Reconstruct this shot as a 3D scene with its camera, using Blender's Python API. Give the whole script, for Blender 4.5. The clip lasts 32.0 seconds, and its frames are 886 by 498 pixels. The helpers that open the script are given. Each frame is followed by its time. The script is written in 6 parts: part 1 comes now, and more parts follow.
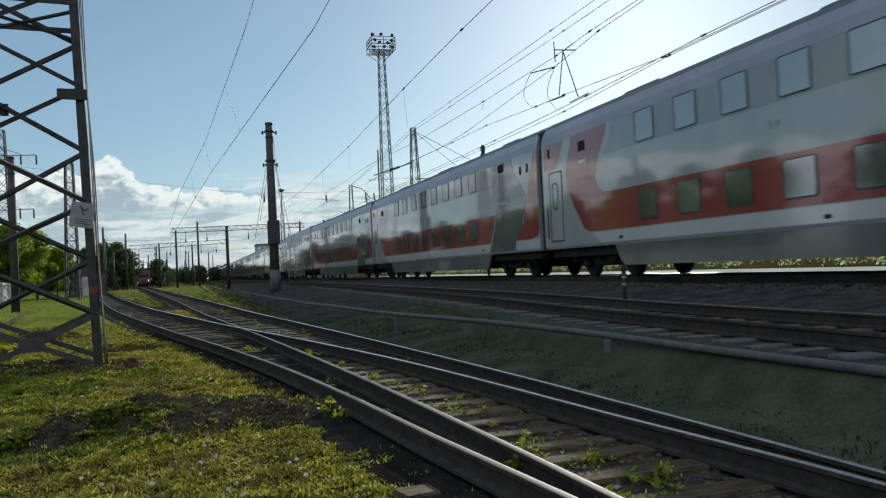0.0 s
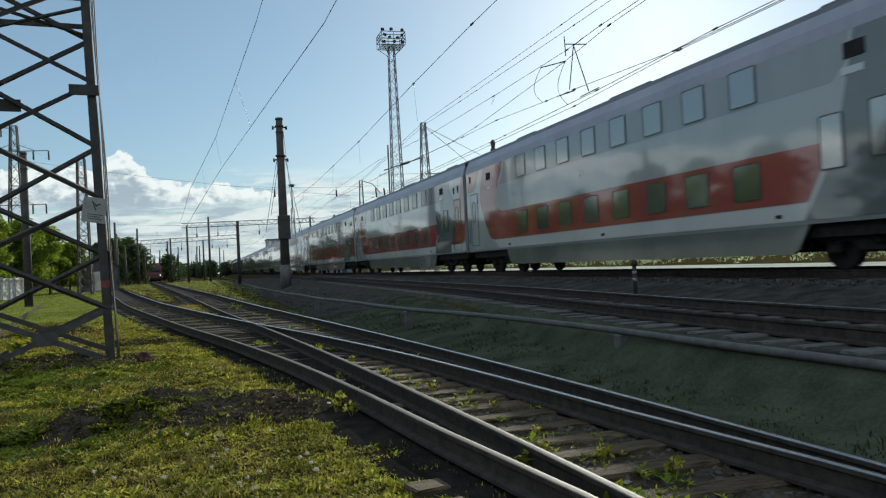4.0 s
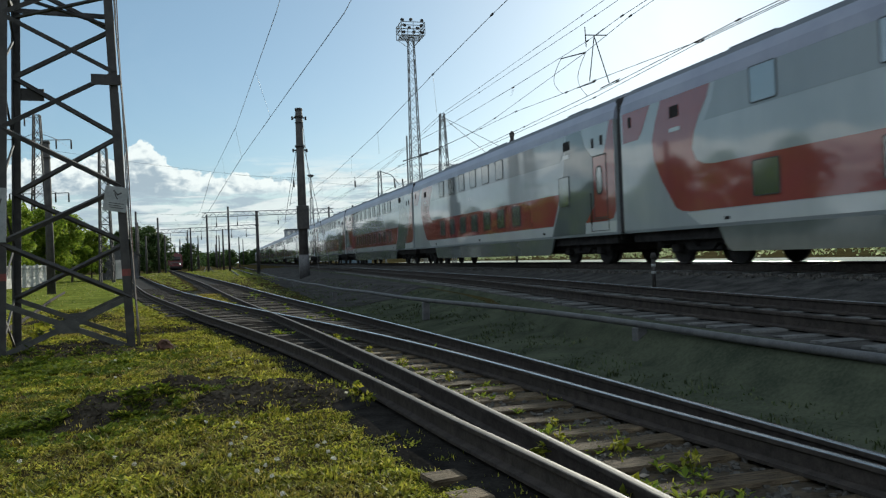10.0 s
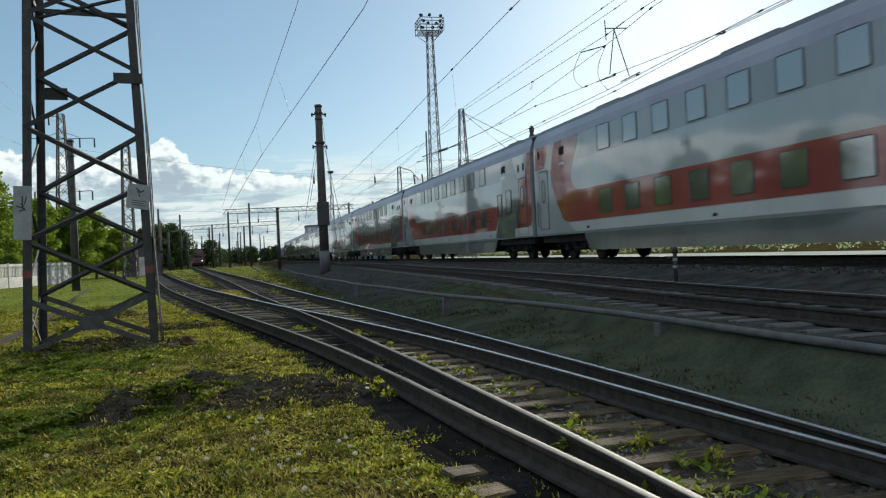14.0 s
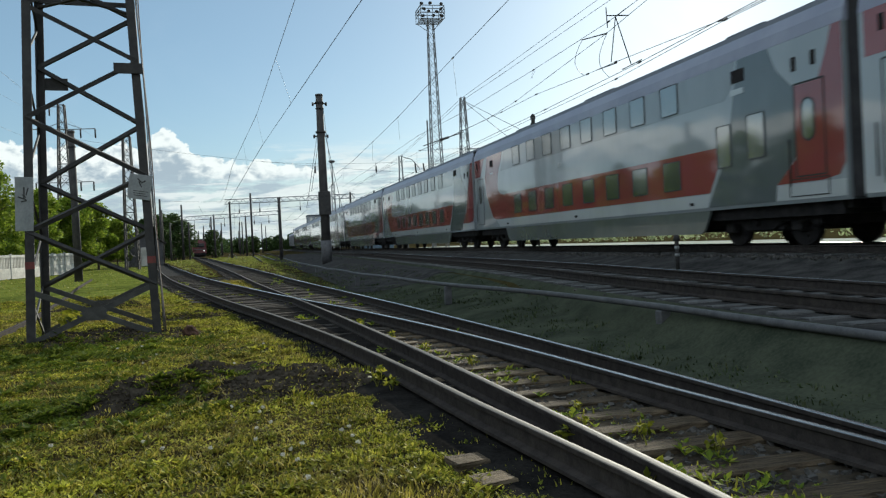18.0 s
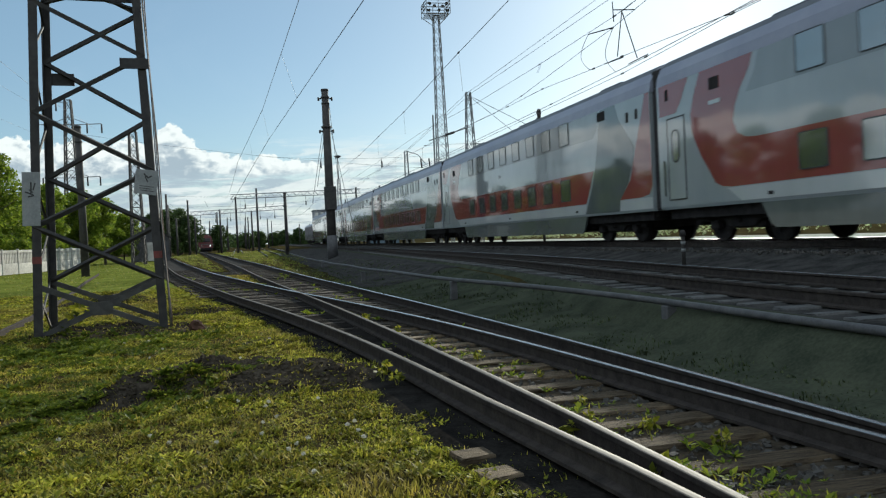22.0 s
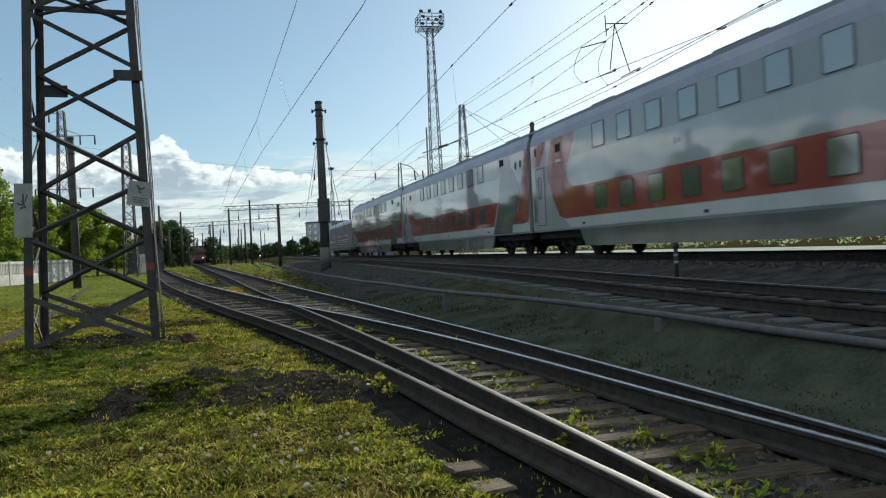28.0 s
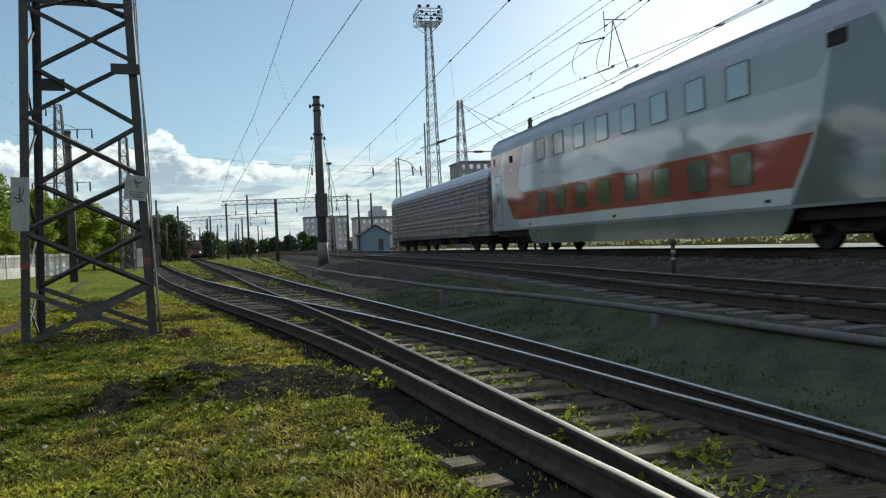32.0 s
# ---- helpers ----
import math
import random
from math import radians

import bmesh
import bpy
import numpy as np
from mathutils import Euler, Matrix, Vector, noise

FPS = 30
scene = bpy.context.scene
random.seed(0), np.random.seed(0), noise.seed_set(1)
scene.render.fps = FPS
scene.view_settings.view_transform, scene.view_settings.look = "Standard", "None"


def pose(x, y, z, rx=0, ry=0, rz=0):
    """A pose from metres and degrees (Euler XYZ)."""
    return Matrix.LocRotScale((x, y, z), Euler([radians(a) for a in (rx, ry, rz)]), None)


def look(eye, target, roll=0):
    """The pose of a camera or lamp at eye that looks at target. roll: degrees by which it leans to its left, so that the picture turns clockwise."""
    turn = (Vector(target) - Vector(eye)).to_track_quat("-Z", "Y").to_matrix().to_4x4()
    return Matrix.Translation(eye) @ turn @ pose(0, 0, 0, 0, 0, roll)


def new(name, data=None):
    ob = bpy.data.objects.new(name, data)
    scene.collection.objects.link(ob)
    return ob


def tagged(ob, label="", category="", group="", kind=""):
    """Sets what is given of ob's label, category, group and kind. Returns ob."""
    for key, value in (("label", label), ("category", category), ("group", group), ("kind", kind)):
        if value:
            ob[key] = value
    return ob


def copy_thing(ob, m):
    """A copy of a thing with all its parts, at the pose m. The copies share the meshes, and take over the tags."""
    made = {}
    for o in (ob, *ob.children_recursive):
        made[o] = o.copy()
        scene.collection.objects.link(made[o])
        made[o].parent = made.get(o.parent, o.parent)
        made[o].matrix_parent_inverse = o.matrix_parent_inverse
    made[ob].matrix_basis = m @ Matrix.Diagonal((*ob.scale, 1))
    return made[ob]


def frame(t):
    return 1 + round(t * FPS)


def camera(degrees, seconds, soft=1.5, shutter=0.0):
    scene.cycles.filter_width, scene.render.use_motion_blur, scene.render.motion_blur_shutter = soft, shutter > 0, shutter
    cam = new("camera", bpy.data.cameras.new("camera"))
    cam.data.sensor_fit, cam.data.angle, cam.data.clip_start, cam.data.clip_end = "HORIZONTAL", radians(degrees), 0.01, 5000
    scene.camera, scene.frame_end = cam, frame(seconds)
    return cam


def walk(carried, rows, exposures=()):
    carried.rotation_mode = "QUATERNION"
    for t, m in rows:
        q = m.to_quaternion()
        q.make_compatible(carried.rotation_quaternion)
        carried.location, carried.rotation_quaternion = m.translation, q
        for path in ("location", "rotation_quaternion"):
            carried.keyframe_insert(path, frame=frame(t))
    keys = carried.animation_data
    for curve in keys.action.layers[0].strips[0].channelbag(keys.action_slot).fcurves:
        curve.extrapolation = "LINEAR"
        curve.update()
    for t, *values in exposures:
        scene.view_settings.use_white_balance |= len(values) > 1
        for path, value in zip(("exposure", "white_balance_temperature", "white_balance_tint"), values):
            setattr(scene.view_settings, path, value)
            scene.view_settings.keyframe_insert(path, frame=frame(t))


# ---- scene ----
cam = camera(58.5, 32.0, soft=1.25, shutter=0.35)
EYE = (0.0, 0.0, 1.5)
# seconds and the three turns of the held camera
PATH = [
    (0, 91.336, 2.725, -17.405), (0.5, 91.362, 2.586, -17.667), (1, 91.402, 2.555, -17.824), (1.5, 91.432, 2.577, -17.630),
    (2, 91.450, 2.602, -17.444), (2.5, 91.402, 2.610, -17.238), (3, 91.223, 2.706, -17.049), (3.5, 91.108, 2.701, -16.859),
    (5.5, 90.476, 2.834, -16.130), (6, 90.291, 2.847, -15.935), (6.5, 90.303, 2.902, -15.750), (7, 90.270, 2.828, -15.575),
    (7.5, 90.324, 2.475, -15.623), (8, 90.403, 2.182, -15.921), (8.5, 90.469, 2.195, -15.921), (9, 90.388, 2.246, -15.728),
    (9.5, 90.449, 2.199, -15.565), (10, 90.428, 2.230, -15.377), (10.5, 90.435, 2.316, -15.161), (11, 90.297, 2.324, -14.994),
    (11.5, 90.190, 2.354, -14.805), (12, 90.209, 2.422, -14.628), (12.5, 90.157, 2.465, -14.462), (13, 90.129, 2.467, -14.288),
    (13.5, 90.160, 2.485, -14.101), (14, 90.158, 2.513, -13.929), (14.5, 90.183, 2.588, -13.801), (16.5, 89.851, 2.680, -14.263),
    (17, 89.488, 2.711, -14.109), (17.5, 89.393, 2.732, -13.963), (18, 89.369, 2.776, -13.808), (18.5, 89.351, 2.827, -13.693),
    (19, 89.263, 2.849, -13.514), (19.5, 89.274, 2.879, -13.516), (20, 89.207, 2.891, -13.560), (20.5, 89.063, 2.873, -13.449),
    (21, 89.045, 2.987, -13.344), (21.5, 89.068, 2.917, -13.293), (22, 89.028, 2.763, -13.399), (22.5, 89.113, 2.636, -13.696),
    (23, 89.185, 2.615, -13.994), (23.5, 89.241, 2.635, -14.407), (24, 89.319, 2.586, -14.729), (24.5, 89.416, 2.539, -14.684),
    (25, 89.494, 2.638, -14.502), (25.5, 89.580, 2.667, -14.329), (27.5, 89.924, 2.666, -13.999), (28, 89.884, 2.692, -13.875),
    (28.5, 89.800, 2.570, -14.008), (29, 89.744, 2.565, -14.300), (29.5, 89.667, 2.370, -14.700), (30, 89.558, 2.354, -14.705),
    (30.5, 89.472, 2.457, -14.530), (31, 89.557, 2.461, -14.351), (31.5, 89.518, 2.485, -14.180), (32, 89.556, 2.446, -14.060)]
walk(cam, [(t, pose(*EYE, rx, ry, rz)) for t, rx, ry, rz in PATH], exposures=[(0, 0.40, 5750, 3), (3.5, 0.44, 5750, 3), (8, 0.5, 5750, 3), (14, 0.55, 5750, 3), (32, 0.56, 5750, 3)])

# ---- light ----
SUN_UP, SUN_AZ = 19.8, 32.5      # degrees above the horizon, degrees from +y towards +x
sun_way = Vector((math.sin(radians(SUN_AZ)) * math.cos(radians(SUN_UP)), math.cos(radians(SUN_AZ)) * math.cos(radians(SUN_UP)), math.sin(radians(SUN_UP))))
sun = new("sun", bpy.data.lights.new("sun", "SUN"))
sun.data.energy, sun.data.angle, sun.data.color = 4.6, radians(0.6), (1.0, 0.87, 0.68)
sun.matrix_basis = look(sun_way * 50, (0, 0, 0))


def make_world():
    """Hazy blue evening sky with a bank of cumulus low over the horizon and thin streaks."""
    w = bpy.data.worlds.new("sky")
    scene.world = w
    w.use_nodes = True
    nt = w.node_tree
    N, L = nt.nodes, nt.links
    N.clear()
    out, bg = N.new("ShaderNodeOutputWorld"), N.new("ShaderNodeBackground")
    sky = N.new("ShaderNodeTexSky")
    sky.sky_type, sky.sun_disc = "NISHITA", False
    sky.sun_elevation, sky.sun_rotation = radians(SUN_UP), radians(SUN_AZ)
    sky.air_density, sky.dust_density, sky.ozone_density, sky.altitude = 1.0, 0.5, 2.5, 100
    bg.inputs["Strength"].default_value = 0.058
    tc = N.new("ShaderNodeTexCoord")
    sep = N.new("ShaderNodeSeparateXYZ")
    L.new(tc.outputs["Generated"], sep.inputs[0])

    def m(op, a, b=None, c=None, clamp=False):
        n = N.new("ShaderNodeMath")
        n.operation, n.use_clamp = op, clamp
        for i, v in enumerate((a, b, c)):
            if v is None:
                continue
            if isinstance(v, (int, float)):
                n.inputs[i].default_value = v
            else:
                L.new(v, n.inputs[i])
        return n.outputs[0]

    def rng(v, a, b):
        n = N.new("ShaderNodeMapRange")
        n.interpolation_type = "SMOOTHSTEP"
        L.new(v, n.inputs[0])
        n.inputs[1].default_value, n.inputs[2].default_value = a, b
        return n.outputs[0]

    az = m("MULTIPLY", m("ARCTAN2", sep.outputs[0], sep.outputs[1]), 57.2958)
    el = m("MULTIPLY", m("ARCSINE", sep.outputs[2]), 57.2958)

    def field(sa, se, scale, detail, rough, seed, dist=0.0):
        cb = N.new("ShaderNodeCombineXYZ")
        L.new(m("MULTIPLY", az, sa), cb.inputs[0])
        L.new(m("MULTIPLY", el, se), cb.inputs[1])
        cb.inputs[2].default_value = seed
        n = N.new("ShaderNodeTexNoise")
        n.inputs["Scale"].default_value, n.inputs["Detail"].default_value, n.inputs["Roughness"].default_value = scale, detail, rough
        n.inputs["Distortion"].default_value = dist
        L.new(cb.outputs[0], n.inputs["Vector"])
        return n.outputs[0]

    # cumulus bank: its top falls towards the right, with one tall head; finer noise billows its edge
    fall = N.new("ShaderNodeMapRange")
    L.new(az, fall.inputs[0])
    fall.inputs[1].default_value, fall.inputs[2].default_value, fall.inputs[3].default_value, fall.inputs[4].default_value = -8.0, 6.0, 7.3, 5.6
    head = m("SUBTRACT", 1.0, m("POWER", m("MULTIPLY", m("ABSOLUTE", m("ADD", az, 5.0)), 0.55), 2.0), clamp=True)
    top = m("ADD", fall.outputs[0], m("MULTIPLY", head, 1.5))
    top = m("ADD", top, m("MULTIPLY", m("SUBTRACT", field(1, 0, 0.35, 3, 0.5, 3.1), 0.5), 1.8))
    billow = m("SUBTRACT", field(1, 1.2, 1.0, 8, 0.6, 8.4, 0.15), 0.5)
    edge = m("ADD", m("SUBTRACT", top, el), m("MULTIPLY", billow, 2.2))
    bank = m("MULTIPLY", m("MULTIPLY", rng(edge, 0.0, 0.2), rng(m("ADD", el, m("MULTIPLY", billow, 1.4)), 4.5, 5.4)), rng(az, 10.5, 4.5))
    lump = field(1, 1.5, 1.1, 6, 0.55, 1.7, 0.3)
    bright = rng(m("ADD", m("MULTIPLY", edge, 0.16), lump), 0.92, 0.55)
    # flat layers below, down to the haze
    streak = rng(field(0.28, 1.9, 0.65, 7, 0.62, 5.5, 0.4), 0.46, 0.57)
    streak = m("MULTIPLY", m("MULTIPLY", streak, rng(el, 8.0, 5.5)), rng(el, 0.4, 1.6))
    grey = rng(field(0.45, 2.1, 0.75, 6, 0.64, 9.5, 0.3), 0.42, 0.6)
    grey = m("MULTIPLY", m("MULTIPLY", grey, rng(el, 7.0, 5.0)), rng(az, 26, 12))
    wisp = m("MULTIPLY", rng(field(0.5, 0.9, 0.14, 6, 0.62, 2.2, 0.6), 0.5, 0.75), 0.12)
    haze = m("MULTIPLY", rng(el, 7.0, 0.0), 0.85)
    # front-lit clouds added over the unseen half-sky as fill for the shaded train
    turn = m("ABSOLUTE", m("SUBTRACT", m("MODULO", m("ADD", az, 328.0), 360.0), 180.0))
    fill_clouds = m("MULTIPLY", m("MULTIPLY", rng(field(1, 1.6, 0.07, 7, 0.6, 4.4, 0.4), 0.35, 0.52), rng(turn, 110, 75)), rng(el, 2, 8))

    def mix(fac, a, b):
        n = N.new("ShaderNodeMix")
        n.data_type = "RGBA"
        L.new(fac, n.inputs[0])
        for i, v in ((6, a), (7, b)):
            if isinstance(v, tuple):
                n.inputs[i].default_value = (*v, 1)
            else:
                L.new(v, n.inputs[i])
        return n.outputs[2]

    veil = N.new("ShaderNodeValue")
    veil.outputs[0].default_value = 0.22
    c = mix(veil.outputs[0], sky.outputs[0], (7.6, 9.4, 9.0))
    c = mix(wisp, c, (8.0, 8.6, 9.4))
    c = mix(haze, c, (8.0, 8.2, 7.9))
    c = mix(m("MULTIPLY", grey, 0.9), c, (5.7, 6.3, 6.6))
    c = mix(m("MULTIPLY", streak, 0.75), c, (11.2, 10.8, 9.8))
    cloud = mix(bright, (5.4, 6.0, 6.3), (12.0, 11.6, 10.5))
    c = mix(fill_clouds, c, (13.5, 13.8, 13.9))
    c = mix(bank, c, cloud)
    L.new(c, bg.inputs[0])
    L.new(bg.outputs[0], out.inputs[0])


make_world()


# ---- materials ----
def mat(name, c1, c2, rough=0.8, scale=3.0, fine=40.0, bump=0.2, metal=0.0, amount=0.5, spec=0.5, jitter=0.0, stretch=(1, 1, 1), transmit=0.0, worn=0.12):
    """A surface that wanders between two colours at a coarse and a fine scale, with relief; jitter varies it from object to object."""
    M = bpy.data.materials.new(name)
    M.use_nodes = True
    nt = M.node_tree
    N, L = nt.nodes, nt.links
    b = N["Principled BSDF"]
    tc, mp = N.new("ShaderNodeTexCoord"), N.new("ShaderNodeMapping")
    mp.inputs["Scale"].default_value = stretch
    L.new(tc.outputs["Object"], mp.inputs[0])

    def noise_of(s, d):
        n = N.new("ShaderNodeTexNoise")
        n.inputs["Scale"].default_value, n.inputs["Detail"].default_value, n.inputs["Roughness"].default_value = s, d, 0.6
        L.new(mp.outputs[0], n.inputs["Vector"])
        return n.outputs[0]

    a, f = noise_of(scale, 4), noise_of(fine, 3)
    mixed = N.new("ShaderNodeMath")
    mixed.operation = "MULTIPLY_ADD"
    L.new(f, mixed.inputs[0])
    mixed.inputs[1].default_value = amount
    L.new(a, mixed.inputs[2])
    ramp = N.new("ShaderNodeMapRange")
    L.new(mixed.outputs[0], ramp.inputs[0])
    ramp.inputs[1].default_value, ramp.inputs[2].default_value = 0.38 + amount * 0.4, 0.62 + amount * 0.6
    mx = N.new("ShaderNodeMix")
    mx.data_type = "RGBA"
    L.new(ramp.outputs[0], mx.inputs[0])
    mx.inputs[6].default_value, mx.inputs[7].default_value = (*c1, 1), (*c2, 1)
    col = mx.outputs[2]
    if jitter:
        oi, hs, mr = N.new("ShaderNodeObjectInfo"), N.new("ShaderNodeHueSaturation"), N.new("ShaderNodeMapRange")
        L.new(oi.outputs["Random"], mr.inputs[0])
        mr.inputs[3].default_value, mr.inputs[4].default_value = 1 - jitter, 1 + jitter
        L.new(mr.outputs[0], hs.inputs["Value"])
        L.new(col, hs.inputs["Color"])
        col = hs.outputs[0]
    L.new(col, b.inputs["Base Color"])
    rr = N.new("ShaderNodeMapRange")
    L.new(f, rr.inputs[0])
    rr.inputs[3].default_value, rr.inputs[4].default_value = max(0.02, rough - worn), min(1.0, rough + worn)
    L.new(rr.outputs[0], b.inputs["Roughness"])
    b.inputs["Metallic"].default_value, b.inputs["Specular IOR Level"].default_value = metal, spec
    if bump:
        bp = N.new("ShaderNodeBump")
        bp.inputs["Strength"].default_value, bp.inputs["Distance"].default_value = bump, 0.02
        L.new(mixed.outputs[0], bp.inputs["Height"])
        L.new(bp.outputs[0], b.inputs["Normal"])
    if transmit:
        tr, ms = N.new("ShaderNodeBsdfTranslucent"), N.new("ShaderNodeMixShader")
        L.new(col, tr.inputs[0])
        ms.inputs[0].default_value = transmit
        L.new(b.outputs[0], ms.inputs[1])
        L.new(tr.outputs[0], ms.inputs[2])
        L.new(ms.outputs[0], N["Material Output"].inputs[0])
    return M


def glow(name, colour, strength):
    M = bpy.data.materials.new(name)
    M.use_nodes = True
    b = M.node_tree.nodes["Principled BSDF"]
    b.inputs["Base Color"].default_value = (*colour, 1)
    b.inputs["Emission Color"].default_value, b.inputs["Emission Strength"].default_value = (*colour, 1), strength
    return M


def leafy(name, c1, c2, c3, rough=0.6, transmit=0.4, dry=0.0, clump=0.0):
    """Foliage whose blades or leaves differ one from another, with light shining through."""
    M = bpy.data.materials.new(name)
    M.use_nodes = True
    N, L = M.node_tree.nodes, M.node_tree.links
    b = N["Principled BSDF"]
    g, r = N.new("ShaderNodeNewGeometry"), N.new("ShaderNodeValToRGB")
    L.new(g.outputs["Random Per Island"], r.inputs[0])
    r.color_ramp.elements[0].color, r.color_ramp.elements[1].color = (*c1, 1), (*c3, 1)
    e = r.color_ramp.elements.new(0.55)
    e.color = (*c2, 1)
    tc, n, hs, mr = N.new("ShaderNodeTexCoord"), N.new("ShaderNodeTexNoise"), N.new("ShaderNodeHueSaturation"), N.new("ShaderNodeMapRange")
    n.inputs["Scale"].default_value, n.inputs["Detail"].default_value = 0.7, 4
    L.new(tc.outputs["Object"], n.inputs["Vector"])
    L.new(n.outputs[0], mr.inputs[0])
    mr.inputs[1].default_value, mr.inputs[2].default_value, mr.inputs[3].default_value, mr.inputs[4].default_value = 0.3, 0.7, 0.6, 1.35
    if clump:
        n.inputs["Scale"].default_value, mr.inputs[3].default_value, mr.inputs[4].default_value = clump, 0.3, 1.55
    L.new(mr.outputs[0], hs.inputs["Value"])
    L.new(r.outputs[0], hs.inputs["Color"])
    if dry:
        n2, m2, mx = N.new("ShaderNodeTexNoise"), N.new("ShaderNodeMapRange"), N.new("ShaderNodeMix")
        n2.inputs["Scale"].default_value, n2.inputs["Detail"].default_value = 0.55, 5
        L.new(tc.outputs["Object"], n2.inputs["Vector"])
        L.new(n2.outputs[0], m2.inputs[0])
        m2.inputs[1].default_value, m2.inputs[2].default_value, m2.inputs[4].default_value = 0.47, 0.68, dry
        mx.data_type = "RGBA"
        L.new(m2.outputs[0], mx.inputs[0])
        L.new(r.outputs[0], mx.inputs[6])
        mx.inputs[7].default_value = (0.26, 0.19, 0.07, 1)
        L.new(mx.outputs[2], hs.inputs["Color"])
    L.new(hs.outputs[0], b.inputs["Base Color"])
    b.inputs["Roughness"].default_value = rough
    b.inputs["Specular IOR Level"].default_value = 0.15
    tr, ms = N.new("ShaderNodeBsdfTranslucent"), N.new("ShaderNodeMixShader")
    L.new(hs.outputs[0], tr.inputs[0])
    ms.inputs[0].default_value = transmit
    L.new(b.outputs[0], ms.inputs[1])
    L.new(tr.outputs[0], ms.inputs[2])
    L.new(ms.outputs[0], N["Material Output"].inputs[0])
    return M


EARTH = mat("meadow earth", (0.022, 0.018, 0.008), (0.06, 0.05, 0.022), 0.95, 0.35, 9.0, 0.9)
LAWN = mat("short worn lawn", (0.075, 0.095, 0.018), (0.15, 0.165, 0.035), 0.95, 0.5, 9.0, 0.6, spec=0.0)
EARTH.node_tree.nodes["Principled BSDF"].inputs["Specular IOR Level"].default_value = 0.0
BALLAST = mat("dirty ballast", (0.026, 0.026, 0.026), (0.07, 0.068, 0.066), 0.98, 2.0, 34.0, 0.9, spec=0.0)
# Black dirt, darkened further to stand in for the rails' shade.
RAIL_SHADE_DIRT = mat("black dirt with rail shade", (0.011, 0.0105, 0.01), (0.028, 0.026, 0.024), 0.98, 2.5, 40.0, 0.9, spec=0.0)
STONE = mat("ballast stone", (0.025, 0.023, 0.021), (0.075, 0.069, 0.062), 0.9, 6.0, 60.0, 0.4)
SOIL = mat("bare sooty soil", (0.026, 0.022, 0.018), (0.075, 0.063, 0.047), 0.97, 3.0, 30.0, 0.9, spec=0.0)
MOSSY = mat("dark mossy dirt", (0.03, 0.036, 0.026), (0.065, 0.072, 0.05), 0.97, 1.2, 26.0, 0.9, spec=0.0)
SLEEPER = mat("weathered sleeper wood", (0.035, 0.026, 0.017), (0.15, 0.115, 0.075), 0.95, 6.0, 60.0, 0.6, jitter=0.35, spec=0.15, stretch=(1, 8, 8))
SLEEPER_OILY = mat("oily dark sleeper wood", (0.022, 0.019, 0.017), (0.07, 0.06, 0.05), 0.95, 6.0, 60.0, 0.6, jitter=0.35, spec=0.1, stretch=(1, 8, 8))
CONCRETE_SLEEPER = mat("concrete sleeper", (0.06, 0.06, 0.06), (0.13, 0.13, 0.13), 0.95, 4.0, 40.0, 0.3, spec=0.1, jitter=0.15)
RAIL_SIDE = mat("rusty rail side", (0.03, 0.027, 0.026), (0.058, 0.05, 0.046), 0.95, 8.0, 60.0, 0.3, spec=0.05)
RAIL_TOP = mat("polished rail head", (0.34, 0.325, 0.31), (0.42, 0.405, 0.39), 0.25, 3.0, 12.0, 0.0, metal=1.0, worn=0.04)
RAIL_DULL = mat("dull rail head without glint", (0.075, 0.068, 0.062), (0.13, 0.12, 0.11), 0.6, 6.0, 80.0, 0.0, spec=0.06, stretch=(1, 0.15, 1))
STEEL = mat("dark painted steel", (0.018, 0.017, 0.017), (0.042, 0.039, 0.037), 0.8, 5.0, 50.0, 0.15)
RUST = mat("rusty steel", (0.05, 0.03, 0.022), (0.12, 0.07, 0.05), 0.8, 6.0, 60.0, 0.3)
GALV = mat("weathered grey steel", (0.1, 0.105, 0.11), (0.2, 0.205, 0.21), 0.55, 4.0, 40.0, 0.1)
WIRE = mat("dark wire", (0.03, 0.03, 0.032), (0.06, 0.06, 0.06), 0.6, 4.0, 40.0, 0.0)
# Concrete coloured dark for the shaded side that faces the viewer.
DARKPOLE = mat("concrete pole with shade in its colour", (0.02, 0.018, 0.018), (0.05, 0.046, 0.044), 0.85, 2.0, 30.0, 0.3)
WHITEWASH = mat("whitewashed concrete", (0.3, 0.29, 0.27), (0.6, 0.58, 0.54), 0.9, 0.8, 10.0, 0.3, jitter=0.18)
PIPE = mat("grey pipe wrap", (0.05, 0.05, 0.054), (0.09, 0.09, 0.095), 0.75, 5.0, 40.0, 0.2)
# The plates' back-lit shade is put into this greyed white.
SIGNWHITE = mat("white sign enamel dimmed for backlight", (0.17, 0.18, 0.185), (0.25, 0.26, 0.26), 0.5, 4.0, 30.0, 0.02)
BLACK = mat("black lettering", (0.02, 0.02, 0.02), (0.03, 0.03, 0.03), 0.6, 6.0, 40.0, 0.0)
REDBAND = mat("faded red paint", (0.09, 0.022, 0.018), (0.17, 0.035, 0.03), 0.7, 8.0, 50.0, 0.1)
TRAIN_GREY = mat("light grey coach paint", (0.266, 0.294, 0.310), (0.313, 0.341, 0.357), 0.055, 0.5, 3.0, 0.12, amount=0.06, stretch=(1, 1, 0.4), worn=0.02, spec=0.75)
TRAIN_BAND = mat("mid grey coach paint", (0.192, 0.211, 0.225), (0.227, 0.247, 0.261), 0.055, 0.5, 3.0, 0.12, amount=0.06, stretch=(1, 1, 0.4), worn=0.02, spec=0.75)
